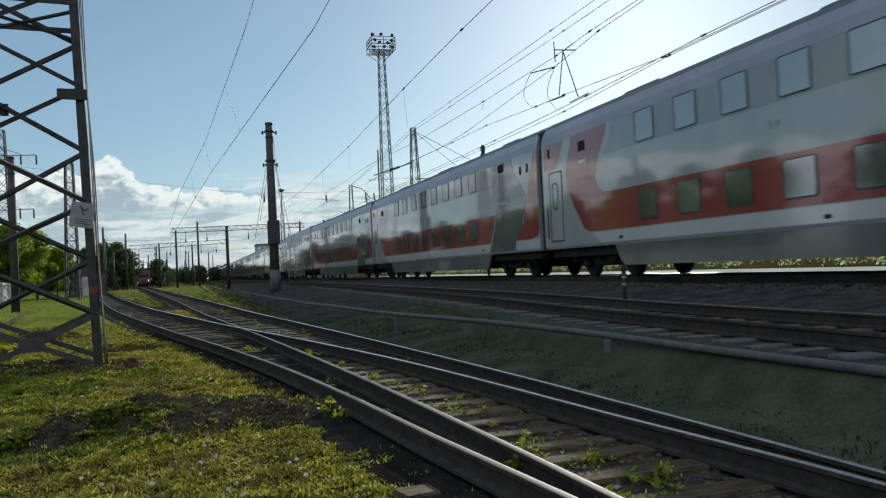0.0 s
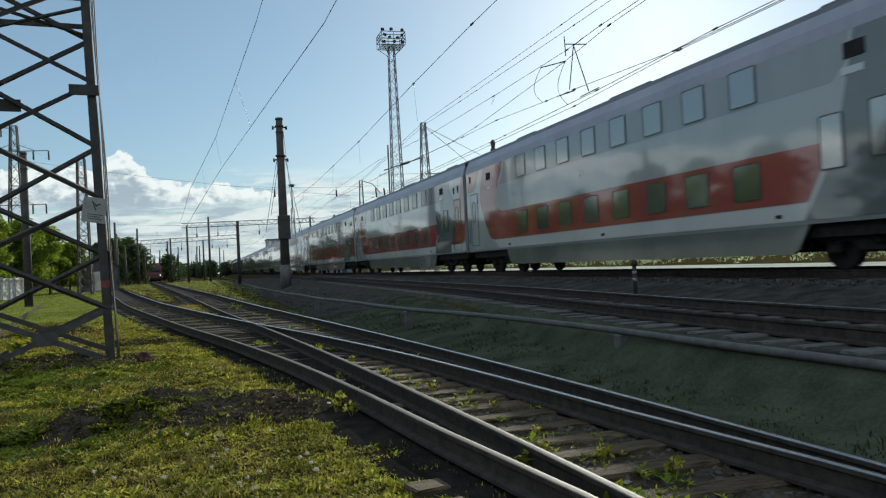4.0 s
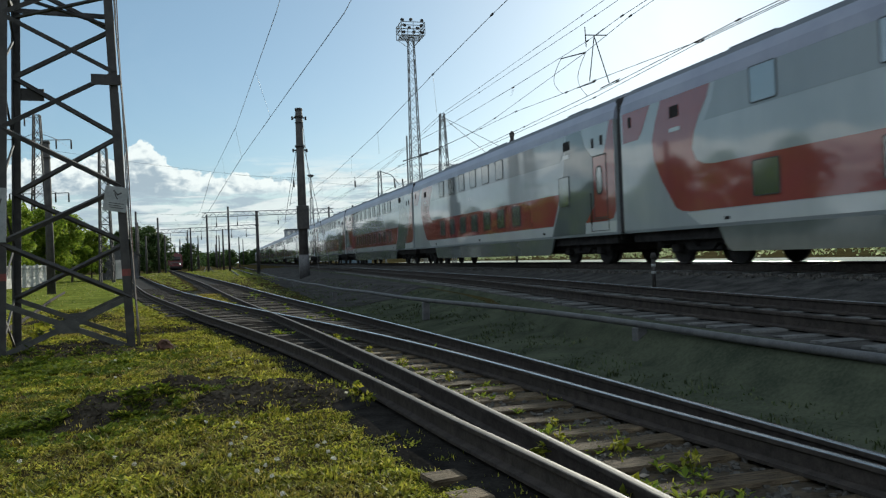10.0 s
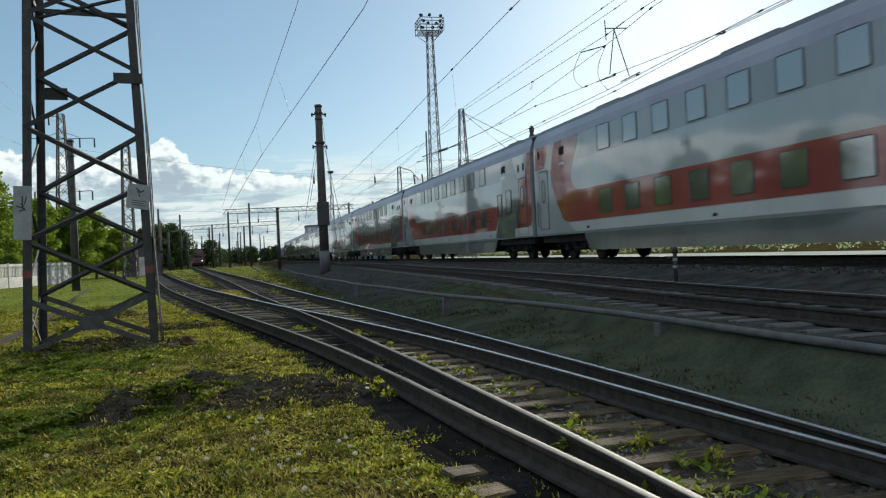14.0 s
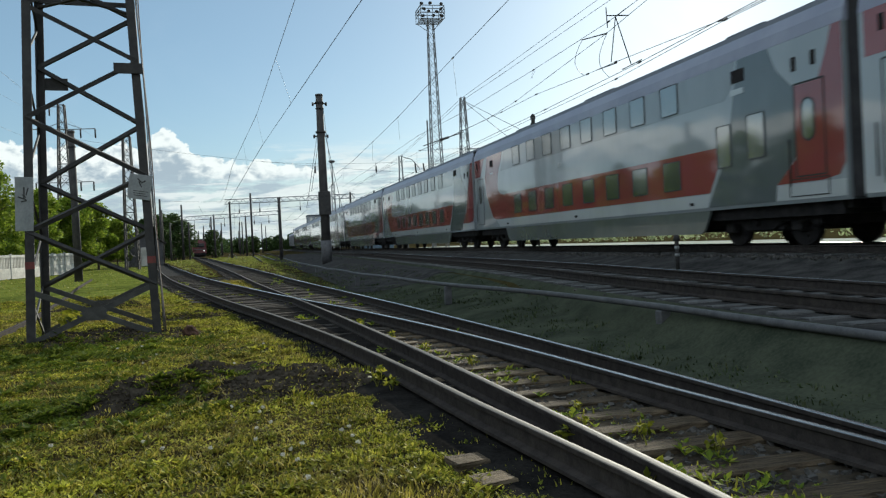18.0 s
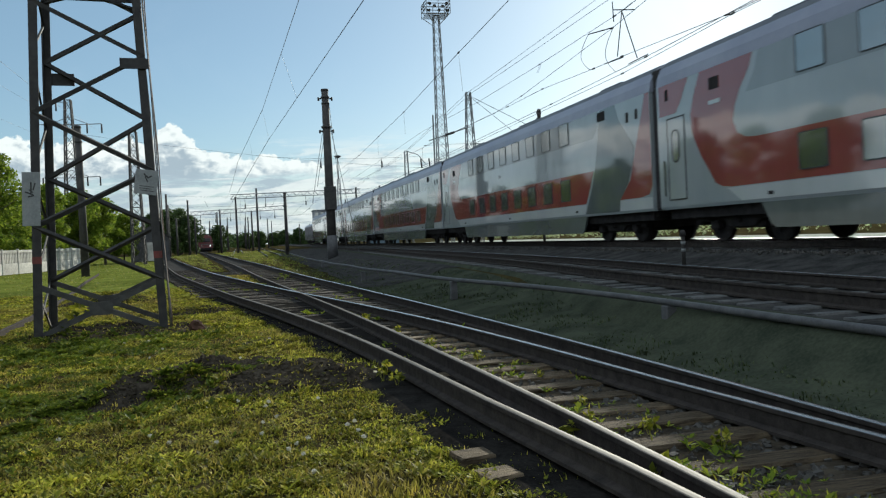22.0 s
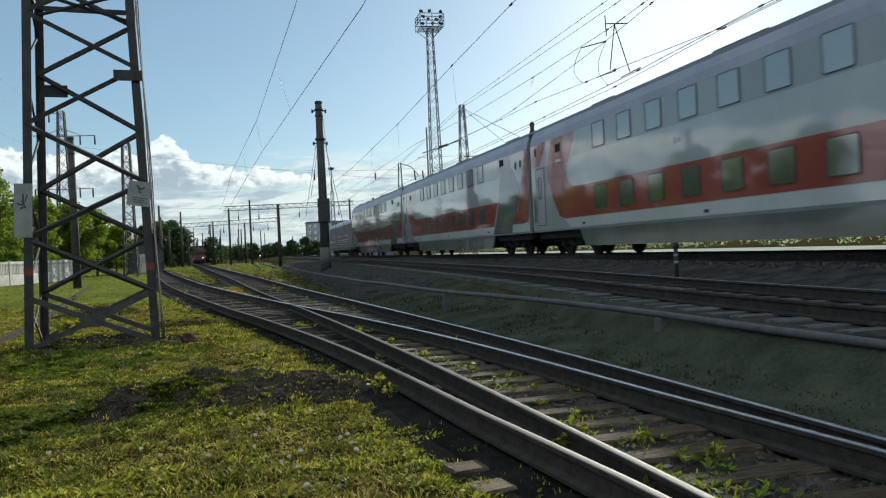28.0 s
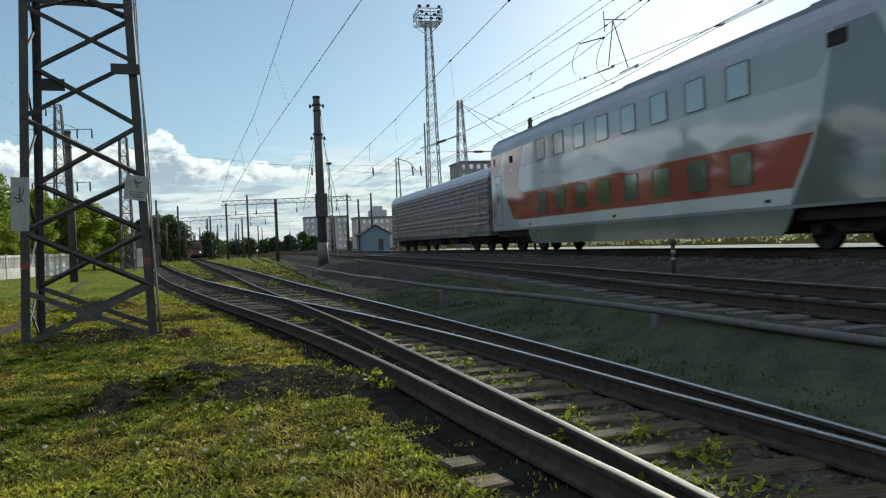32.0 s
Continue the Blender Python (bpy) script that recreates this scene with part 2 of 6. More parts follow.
TRAIN_DARK = mat("dark grey coach paint", (0.086, 0.102, 0.108), (0.116, 0.130, 0.137), 0.055, 0.5, 3.0, 0.12, amount=0.06, stretch=(1, 1, 0.4), worn=0.02, spec=0.75)
TRAIN_WHITE = mat("white coach stripe", (0.392, 0.415, 0.423), (0.446, 0.470, 0.478), 0.055, 0.5, 3.0, 0.12, amount=0.06, stretch=(1, 1, 0.4), worn=0.02, spec=0.75)
TRAIN_RED = mat("red coach paint", (0.196, 0.047, 0.047), (0.235, 0.059, 0.057), 0.055, 0.5, 3.0, 0.12, amount=0.06, stretch=(1, 1, 0.4), worn=0.02, spec=0.75)
TRAIN_SKIRT = mat("slate coach skirt", (0.085, 0.1, 0.1), (0.115, 0.13, 0.127), 0.12, 0.5, 3.0, 0.1, amount=0.06, worn=0.03)
for paint in (TRAIN_GREY, TRAIN_BAND, TRAIN_DARK, TRAIN_WHITE, TRAIN_RED, TRAIN_SKIRT):
    shell = paint.node_tree.nodes["Principled BSDF"].inputs
    shell["Coat Weight"].default_value, shell["Coat Roughness"].default_value, shell["Coat IOR"].default_value = 0.7, 0.035, 1.42
TRAIN_COVE = mat("lavender grey roof paint", (0.220, 0.233, 0.299), (0.273, 0.286, 0.352), 0.4, 0.5, 4.0, 0.0, amount=0.2, worn=0.03)
TRAIN_ROOF = mat("dark roof paint", (0.05, 0.055, 0.065), (0.09, 0.095, 0.105), 0.55, 1.2, 10.0, 0.05)
UNDER = mat("grimy underframe", (0.015, 0.014, 0.015), (0.034, 0.032, 0.032), 0.9, 3.0, 30.0, 0.3, spec=0.1)
RUBBER = mat("black window rubber", (0.012, 0.012, 0.013), (0.02, 0.02, 0.02), 0.6, 5.0, 40.0, 0.0)
GLASS = mat("coated window glass", (0.035, 0.045, 0.045), (0.05, 0.06, 0.06), 0.03, 2.0, 8.0, 0.0, spec=1.0)
GLASS.node_tree.nodes["Principled BSDF"].inputs["IOR"].default_value = 2.45
BELLOWS = mat("sooty grey gangway bellows", (0.02, 0.02, 0.023), (0.045, 0.043, 0.046), 0.85, 3.0, 30.0, 0.2)
RIBBED = mat("peeling grey-red ribbed steel", (0.05, 0.035, 0.04), (0.22, 0.205, 0.215), 0.6, 2.6, 11.0, 0.1, amount=0.9, stretch=(1, 1.4, 0.9))
FRAME = mat("grey window seal", (0.03, 0.033, 0.035), (0.045, 0.048, 0.05), 0.6, 5.0, 40.0, 0.0)
SUNLIT_VERGE = mat("pale sunlit verge", (0.27, 0.285, 0.24), (0.42, 0.43, 0.38), 0.95, 0.4, 4.0, 0.2, spec=0.0)
OLDRUST = mat("dark old rust", (0.045, 0.027, 0.02), (0.11, 0.06, 0.042), 0.9, 8.0, 60.0, 0.5, spec=0.1)
# Lighter copy of the steel: sky light on low braces put into colour.
STEEL_LIT = mat("steel with sky light in its colour", (0.034, 0.034, 0.033), (0.062, 0.06, 0.056), 0.75, 5.0, 50.0, 0.1)
GRASS = leafy("meadow grass", (0.06, 0.06, 0.006), (0.235, 0.215, 0.018), (0.5, 0.4, 0.08), transmit=0.35, dry=0.6, clump=2.4)
# Dark copy of the weeds, with the train's shade in its colour.
GRASS_SHADED = leafy("weeds with shade in their colour", (0.03, 0.045, 0.018), (0.05, 0.065, 0.025), (0.08, 0.085, 0.04), transmit=0.3)
WEED = leafy("broad weed leaves", (0.05, 0.065, 0.006), (0.225, 0.24, 0.02), (0.54, 0.5, 0.06), transmit=0.35, dry=0.35, clump=2.0)
HEDGE = leafy("pale bush leaves", (0.2, 0.25, 0.11), (0.3, 0.36, 0.19), (0.42, 0.46, 0.27), transmit=0.5)
WEED_DARK = leafy("dark nettle leaves", (0.04, 0.065, 0.007), (0.09, 0.12, 0.012), (0.17, 0.2, 0.02), transmit=0.4)
GRASS_FAR = leafy("far meadow grass", (0.1, 0.135, 0.02), (0.175, 0.21, 0.03), (0.28, 0.27, 0.06), transmit=0.4, dry=0.2)
LEAF = leafy("tree leaves", (0.075, 0.125, 0.012), (0.16, 0.225, 0.02), (0.26, 0.31, 0.035), transmit=0.55)
LEAF_DARK = leafy("far tree leaves", (0.03, 0.055, 0.016), (0.045, 0.075, 0.02), (0.07, 0.1, 0.03), transmit=0.3)
BARK = mat("grey-brown bark", (0.05, 0.04, 0.03), (0.11, 0.09, 0.07), 0.95, 3.0, 30.0, 0.6, stretch=(1, 1, 0.3))
TRACK_WEED = leafy("green trackside weeds", (0.06, 0.1, 0.008), (0.17, 0.22, 0.016), (0.34, 0.36, 0.03), transmit=0.35)
PUFF = leafy("dandelion fluff", (0.45, 0.45, 0.4), (0.55, 0.55, 0.5), (0.65, 0.65, 0.6), transmit=0.5)


# ---- building blocks ----
def part(name, bm, material, parent=None, label=""):
    """Links a bmesh as one mesh object, under parent if given."""
    me = bpy.data.meshes.new(name)
    bm.to_mesh(me)
    bm.free()
    for mm in material if isinstance(material, (list, tuple)) else [material]:
        me.materials.append(mm)
    ob = new(name, me)
    ob.parent = parent
    return tagged(ob, label)


def thing(name, x, y, z, rz=0.0, label="", category="", group="", kind=""):
    ob = new(name)
    ob.empty_display_size = 0.2
    ob.matrix_basis = pose(x, y, z, 0, 0, rz)
    return tagged(ob, label, category, group, kind)


def box(bm, c, s, m=None, mi=0, bevel=0.0):
    r = bmesh.ops.create_cube(bm, size=1.0, matrix=Matrix.Translation(c) @ (m or Matrix()) @ Matrix.Diagonal((*s, 1)))
    for f in {f for v in r["verts"] for f in v.link_faces}:
        f.material_index = mi
    if bevel:
        bmesh.ops.bevel(bm, geom=list({e for v in r["verts"] for e in v.link_edges}), offset=bevel, segments=1, affect="EDGES")
    return bm


def rod(bm, a, b, r0, r1=None, n=6, mi=0):
    """A tapered rod from a to b."""
    a, b = Vector(a), Vector(b)
    d = b - a
    q = d.to_track_quat("Z", "Y").to_matrix().to_4x4()
    r = bmesh.ops.create_cone(bm, cap_ends=True, segments=n, radius1=r0, radius2=r0 if r1 is None else r1, depth=d.length,
                              matrix=Matrix.Translation((a + b) / 2) @ q)
    for f in {f for v in r["verts"] for f in v.link_faces}:
        f.material_index = mi
        f.smooth = n > 5 and len(f.verts) == 4
    return bm


def bar(bm, a, b, w, h, mi=0, up=(0, 0, 1)):
    """A rectangular bar from a to b."""
    a, b = Vector(a), Vector(b)
    d = (b - a).normalized()
    u = Vector(up)
    if abs(d.dot(u)) > 0.95:
        u = Vector((0, 1, 0))
    x = d.cross(u).normalized()
    z = x.cross(d)
    m = Matrix((x, d, z)).transposed().to_4x4()
    return box(bm, (a + b) / 2, (w, (b - a).length, h), m, mi)


def angle_bar(bm, a, b, w, t, out):
    """An L-section bar from a to b with its corner towards out."""
    a, b, out = Vector(a), Vector(b), Vector(out)
    d = (b - a).normalized()
    ex = (Vector((out.x, 0, 0)) - d * d.x * out.x).normalized()
    ey = (Vector((0, out.y, 0)) - d * d.y * out.y).normalized()
    pts = [(0, 0), (-w, 0), (-w, -t), (-t, -t), (-t, -w), (0, -w)]
    ra = [bm.verts.new(a + ex * p + ey * q) for p, q in pts]
    rb = [bm.verts.new(b + ex * p + ey * q) for p, q in pts]
    for i in range(6):
        bm.faces.new((ra[i], ra[(i + 1) % 6], rb[(i + 1) % 6], rb[i]))
    bm.faces.new(ra[::-1])
    bm.faces.new(rb)
    return bm


def sweep(bm, path, prof, mi=None, closed=True):
    """Sweeps a profile (x across, z up) along points of the ground plan (x, y, z); mi gives a material for each side."""
    rings = []
    for i, p in enumerate(path):
        a, b = Vector(path[max(0, i - 1)]), Vector(path[min(len(path) - 1, i + 1)])
        d = b - a
        d.z = 0
        d.normalize()
        x = Vector((d.y, -d.x, 0))
        rings.append([bm.verts.new(Vector(p) + x * u + Vector((0, 0, v))) for u, v in prof])
    n = len(prof)
    for ra, rb in zip(rings, rings[1:]):
        for i in range(n if closed else n - 1):
            f = bm.faces.new((ra[i], rb[i], rb[(i + 1) % n], ra[(i + 1) % n]))
            if mi:
                f.material_index = mi[i]
    if closed:
        bm.faces.new(rings[0])
        bm.faces.new(rings[-1][::-1])
    return bm


def tube(bm, path, r, n=6):
    rings = []
    for i, p in enumerate(path):
        a, b = Vector(path[max(0, i - 1)]), Vector(path[min(len(path) - 1, i + 1)])
        d = (b - a).normalized()
        x = d.cross(Vector((0, 0, 1)) if abs(d.z) < 0.9 else Vector((0, 1, 0))).normalized()
        z = x.cross(d)
        rings.append([bm.verts.new(Vector(p) + (x * math.cos(2 * math.pi * k / n) + z * math.sin(2 * math.pi * k / n)) * r) for k in range(n)])
    for ra, rb in zip(rings, rings[1:]):
        for i in range(n):
            bm.faces.new((ra[i], ra[(i + 1) % n], rb[(i + 1) % n], rb[i])).smooth = n > 4
    bm.faces.new(rings[0][::-1])
    bm.faces.new(rings[-1])
    return bm


def B():
    return bmesh.new()


def from_arrays(name, verts, faces, material, parent=None):
    me = bpy.data.meshes.new(name)
    me.from_pydata(verts, [], faces)
    me.materials.append(material)
    ob = new(name, me)
    ob.parent = parent
    return ob


def curve(pts):
    """A smooth way through (y, x) pairs: x as a function of y."""
    ys, xs = np.array([p[0] for p in pts], float), np.array([p[1] for p in pts], float)
    k = np.gradient(xs, ys)

    def at(y):
        i = int(np.clip(np.searchsorted(ys, y) - 1, 0, len(ys) - 2))
        h = ys[i + 1] - ys[i]
        t = (y - ys[i]) / h
        if t < 0 or t > 1:
            j = 0 if t < 0 else -1
            return float(xs[j] + k[j] * (y - ys[j]))
        return float((2 * t**3 - 3 * t**2 + 1) * xs[i] + (t**3 - 2 * t**2 + t) * h * k[i] + (3 * t**2 - 2 * t**3) * xs[i + 1] + (t**3 - t**2) * h * k[i + 1])
    return at


def ground_z(x):
    return float(np.interp(x, [4.0, 5.2, 5.5, 6.0, 9.4, 10.8, 15.6, 17.6], [-0.05, 0.14, 0.26, 0.42, 0.42, 0.68, 0.68, 0.46]))


# ---- ground and tracks ----
def make_ground():
    xs = sorted(set([-4000, -1500, -600, -300, -150, -80, -50] + list(range(-30, 31, 2)) + [4.0, 5.2, 5.5, 6.0, 9.4, 10.8, 15.6, 17.6, 45, 80, 150, 300, 600, 1500, 4000]))
    ys = [-400, -150, -60, -20, -8] + list(range(0, 60, 3)) + [70, 90, 120, 160, 220, 300, 450, 700, 1200, 2500, 4500]
    verts = [(x, y, ground_z(x) - 0.0) for y in ys for x in xs]
    n = len(xs)
    faces = [(j * n + i, j * n + i + 1, (j + 1) * n + i + 1, (j + 1) * n + i) for j in range(len(ys) - 1) for i in range(n - 1)]
    tagged(from_arrays("ground", verts, faces, EARTH), "flat grassy earth beside the railway yard", kind="structure")


make_ground()
# low heaps of dirt in the grass: centre, half sizes, height, turn
HEAPS = ((-0.75, 9.35, 1.7, 0.6, 0.22, 39), (0.35, 9.0, 1.2, 0.9, 0.2, 14), (-2.75, 16.0, 1.9, 1.2, 0.17, 6), (-4.3, 25.5, 1.6, 0.8, 0.25, 10), (0.2, 12.6, 0.7, 0.5, 0.07, -20), (-1.6, 19.6, 1.3, 0.6, 0.16, 8))


def heap_h(x, y):
    """Height of the dirt heaps over the plain ground."""
    h = 0.0
    for cx, cy, rx, ry, top, turn in HEAPS:
        c, s = math.cos(radians(turn)), math.sin(radians(turn))
        u, v = ((x - cx) * c + (y - cy) * s) / rx, (-(x - cx) * s + (y - cy) * c) / ry
        f = u * u + v * v
        if f < 1:
            h = max(h, top * (1 - f) ** 1.2 * (1 + 0.5 * noise.noise(Vector((x * 2.2, y * 2.2, cx)))))
    return h


left_way = curve([(-60, 3.4), (0, 2.98), (4, 2.74), (6, 2.52), (8, 2.34), (11, 2.0), (15, 1.38), (22, 0.1), (28, -0.9), (38, -2.5), (60, -5.4), (123, -13.0), (300, -35)])
right_way = curve([(-60, 3.2), (0, 3.02), (4, 2.96), (8, 2.8), (13.5, 2.46), (22, 1.8), (30, 1.15), (49, -0.15), (85, -2.9), (190, -11.0), (271, -17.4), (600, -43)])
mid_way = curve([(-60, 6.1), (0, 6.55), (11.4, 6.97), (19.6, 7.72), (38, 8.5), (83, 9.9), (140, 10.6), (600, 11)])


def main_way(y):
    """The main track: straight, with a slight set to the left beyond the second track."""
    u = min(1.0, max(0.0, (y - 30) / 55))
    return 13.0 - 0.635 * u * u * (3 - 2 * u)



far_way = curve([(-400, 18.2), (0, 18.2), (700, 18.2)])
steps = lambda a, b, s: [a + (b - a) * i / max(1, round((b - a) / s)) for i in range(max(1, round((b - a) / s)) + 1)]
RAIL = [(-0.034, -0.012), (-0.034, -0.036), (-0.012, -0.05), (-0.012, -0.14), (-0.07, -0.155), (-0.07, -0.18), (0.07, -0.18), (0.07, -0.155), (0.012, -0.14), (0.012, -0.05),
        (0.034, -0.036), (0.034, -0.012), (0.031, -0.006), (0.023, -0.0025), (0, 0), (-0.023, -0.0025), (-0.031, -0.006)]
RAIL_MI = [0] * 12 + [1] * 4 + [0]


def rail(name, way, off, ys, z, parent, label="", head=None):
    return part(name, sweep(B(), [(way(y) + off, y, z) for y in ys], RAIL, RAIL_MI), [RAIL_SIDE, head or RAIL_TOP], parent, label)


def bed(way, ys, z, half, label, skirt=0.25, drop=0.14, shoulder=None):
    bm = B()
    sweep(bm, [(way(y), y, z) for y in ys], [(-half - skirt, -drop), (-half, 0), (half, 0), (half + skirt, -drop)], [1, 0, 1], closed=False)
    return tagged(part("ballast_bed", bm, [BALLAST, shoulder or BALLAST]), label, kind="structure")


sleeper_mesh = {}


def sleeper(parent, x, y, z, length, turn, material, seed):
    key = (round(length, 1), material.name, seed % 3)
    if key not in sleeper_mesh:
        rnd = random.Random(seed)
        bm = box(B(), (0, 0, 0), (length, 0.24, 0.14), bevel=0.015)
        for v in bm.verts:
            v.co += Vector((rnd.uniform(-0.02, 0.02), rnd.uniform(-0.012, 0.012), rnd.uniform(-0.008, 0.008)))
        ob = part("sleeper", bm, material, parent)
        sleeper_mesh[key] = ob.data
    else:
        ob = new("sleeper", sleeper_mesh[key])
        ob.parent = parent
    ob.matrix_basis = pose(x, y, z, 0, 0, turn)
    return ob


def track(name, way, y0, y1, z, sleepers_to, material, label, length=2.7, first=None, spacing=0.6, rails=((-0.8, "rail"), (0.8, "rail"))):
    """A track at rail head height z: two rails, single sleepers as far as sleepers_to."""
    t = thing(name, 0, 0, 0, label=label, category="railway track", kind="structure")
    ys = steps(y0, min(60, y1), 1.0) + (steps(60, y1, 8.0)[1:] if y1 > 60 else [])
    for off, nm in rails:
        # left heads are dull dark copies of the polished one, without its sun glint
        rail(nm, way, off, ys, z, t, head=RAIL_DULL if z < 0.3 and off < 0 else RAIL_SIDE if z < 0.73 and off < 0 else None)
    rnd = random.Random(len(name))
    y = y0 if first is None else first
    i = 0
    while y < sleepers_to:
        turn = -math.degrees(math.atan(way(y + 0.5) - way(y - 0.5)))
        sleeper(t, way(y) + rnd.uniform(-0.05, 0.05), y, z - 0.25 + rnd.uniform(-0.012, 0.008), length, turn + rnd.uniform(-1.2, 1.2), material, i)
        y += spacing * rnd.uniform(0.94, 1.06)
        i += 1
    return t


track_right = track("railway_track", right_way, -30, 420, 0.2, 60, SLEEPER_OILY, "turnout track with polished rails on old wooden sleepers", length=2.75, first=24.3)
track("railway_track", left_way, -30, 260, 0.2, 55, SLEEPER_OILY, "diverging siding track curving away on wooden sleepers", first=24.6)


def turnout_sleepers():
    rnd = random.Random(7)
    y, i = -8.0, 0
    while y < 24:
        a, b = left_way(y) - 0.8 + 0.43, right_way(y) + 0.8
        sleeper(track_right, (a + b) / 2 + rnd.uniform(-0.06, 0.06), y, -0.05 + rnd.uniform(-0.012, 0.012), round(b - a + 0.75, 1), rnd.uniform(-1.5, 2.5), SLEEPER if y < 13 else SLEEPER_OILY, i)
        y += 0.56 * rnd.uniform(0.93, 1.07)
        i += 1


turnout_sleepers()
for x, y, turn in ((1.4, 4.72, 10), (1.37, 5.2, 6)):
    sleeper(track_right, x, y, -0.058, 0.26, turn, SLEEPER, 1)


def soil_strip(left, right, ys, z, label, ragged=True, material=None):
    """Packed dirt between two ways, with a ragged edge; by default coloured for rail shade."""
    rnd = random.Random(9)
    vs, n = [], 7
    for y in ys:
        a, b = left(y) + (0.14 * noise.noise((y * 1.1, 3.0, 1.0)) if ragged else 0.0), right(y)
        for i in range(n):
            f = i / (n - 1)
            vs.append((a + (b - a) * f, y, z - (0.06 * max(0.0, 1 - f * 4) if ragged else 0.0) + (0.012 * noise.noise((f * 3, y * 1.7, 2.0)) if 0 < i < n - 1 else 0)))
    fs = [(j * n + i, j * n + i + 1, (j + 1) * n + i + 1, (j + 1) * n + i) for j in range(len(ys) - 1) for i in range(n - 1)]
    return tagged(from_arrays("oily_dirt", vs, fs, material or RAIL_SHADE_DIRT), label, kind="structure")


soil_strip(lambda y: left_way(y) - float(np.interp(y, [7.5, 11, 16], [1.4, 1.2, 1.15])), lambda y: left_way(y) - 0.79, steps(-6, 34, 0.2), -0.012, "packed black dirt with the siding rail's shade in its colour")
soil_strip(lambda y: left_way(y) - 0.81, lambda y: right_way(y) - 0.78, steps(-6, 20.5, 0.35), 0.024, "packed black dirt with the two close rails' shade painted in", False)
soil_strip(lambda y: right_way(y) - 0.76, lambda y: left_way(y) + 0.77, steps(-6, 20.5, 0.35), -0.012, "sooty soil between the sleepers", False, SOIL)


def strip_between(name, left, right, ys, material, label, lift=0.014):
    """A layer on the ground between two ways, following its slope."""
    vs, n = [], 22
    for y in ys:
        a, b = left(y), right(y)
        for i in range(n):
            x = a + (b - a) * i / (n - 1)
            vs.append((x, y, ground_z(x) + lift + 0.01 * noise.noise((x * 2, y * 1.3, 5.0))))
    fs = [(j * n + i, j * n + i + 1, (j + 1) * n + i + 1, (j + 1) * n + i) for j in range(len(ys) - 1) for i in range(n - 1)]
    return tagged(from_arrays(name, vs, fs, material), label, kind="structure")


def lawn():
    """Short worn grass over the plain beside the siding, with a ragged near edge."""
    vs, ys, n = [], steps(24, 60, 2.0) + steps(60, 210, 10)[1:], 14
    for y in ys:
        a, b = -60.0, left_way(y) - 1.25 + 0.2 * noise.noise((y * 0.9, 1.0, 4.0))
        for i in range(n):
            x = b + (a - b) * (i / (n - 1)) ** 2
            vs.append((x, y + (1.5 * noise.noise((x * 0.6, 2.0, 7.0)) if y < 25 else 0), -0.036 if y > 24 else -0.06))
    fs = [(j * n + i, (j + 1) * n + i, (j + 1) * n + i + 1, j * n + i + 1) for j in range(len(ys) - 1) for i in range(n - 1)]
    tagged(from_arrays("lawn", vs, fs, LAWN), "short worn green lawn beside the siding", kind="structure")


lawn()
# The train's shade is part of this mossy sheet's dark colour.
strip_between("cess", lambda y: right_way(y) + 0.78, lambda y: mid_way(y) - 1.75, steps(-6, 30.6, 0.6), MOSSY, "mossy dirt with sparse weeds beside the turnout, toned for train shade")
# Dark sheet laid over the earth where the train's shade falls.
strip_between("cess", lambda y: 3.25 + 0.35 * noise.noise((y * 0.35, 2.0, 3.0)), lambda y: mid_way(y) - 1.3, steps(25, 130, 1.5), BALLAST, "dark ballast sheet painting the train's shade beside the second track", 0.03)
strip_between("cess", lambda y: mid_way(y) + 1.35, lambda y: 11.0, steps(-20, 110, 2.5), BALLAST, "dark ballast between the second track and the main track", 0.02)
# Pale colour paints the sunlit strip visible under the coaches.
strip_between("verge", lambda y: 20.4, lambda y: 34.0, steps(-20, 130, 6), SUNLIT_VERGE, "verge beyond the far track, sunlight put into its pale colour", 0.02)
track("railway_track", mid_way, -40, 140, 0.72, 60, CONCRETE_SLEEPER, "second main track in the shade of the train, on concrete sleepers", first=2)
track("railway_track", main_way, -200, 700, 1.0, 90, CONCRETE_SLEEPER, "raised main track that carries the train", first=8)
track("railway_track", far_way, -200, 700, 0.75, 40, CONCRETE_SLEEPER, "far track beyond the train", first=14)
bed(right_way, steps(-30, 60, 2) + steps(60, 400, 20)[1:], -0.024, 1.1, "dark oily ballast under the turnout")
bed(left_way, steps(-30, 60, 2) + steps(60, 260, 20)[1:], -0.02, 1.0, "dark oily ballast under the siding")
bed(mid_way, steps(-40, 140, 4), 0.52, 1.4, "dark ballast bed of the second track with mossy shoulders", 0.7, 0.52, MOSSY)
bed(main_way, steps(-200, 20, 20) + steps(20, 100, 4)[1:] + steps(100, 700, 20)[1:], 0.765, 2.0, "ballast bed of the raised main track", 0.4)
bed(far_way, steps(-200, 700, 20), 0.515, 1.8, "ballast bed of the far track", 0.3)


# ---- the train ----
SPAN = 26.228
S0 = (24.97559, -10.698097, -0.03605207, 0.003397559, -0.00013362036, 1.54538e-06)


def run(t):
    """How far the front boundary of coach 0 stands from the camera's cross line at t seconds."""
    return sum(c * t**i for i, c in enumerate(S0))


SIDE = 1.56


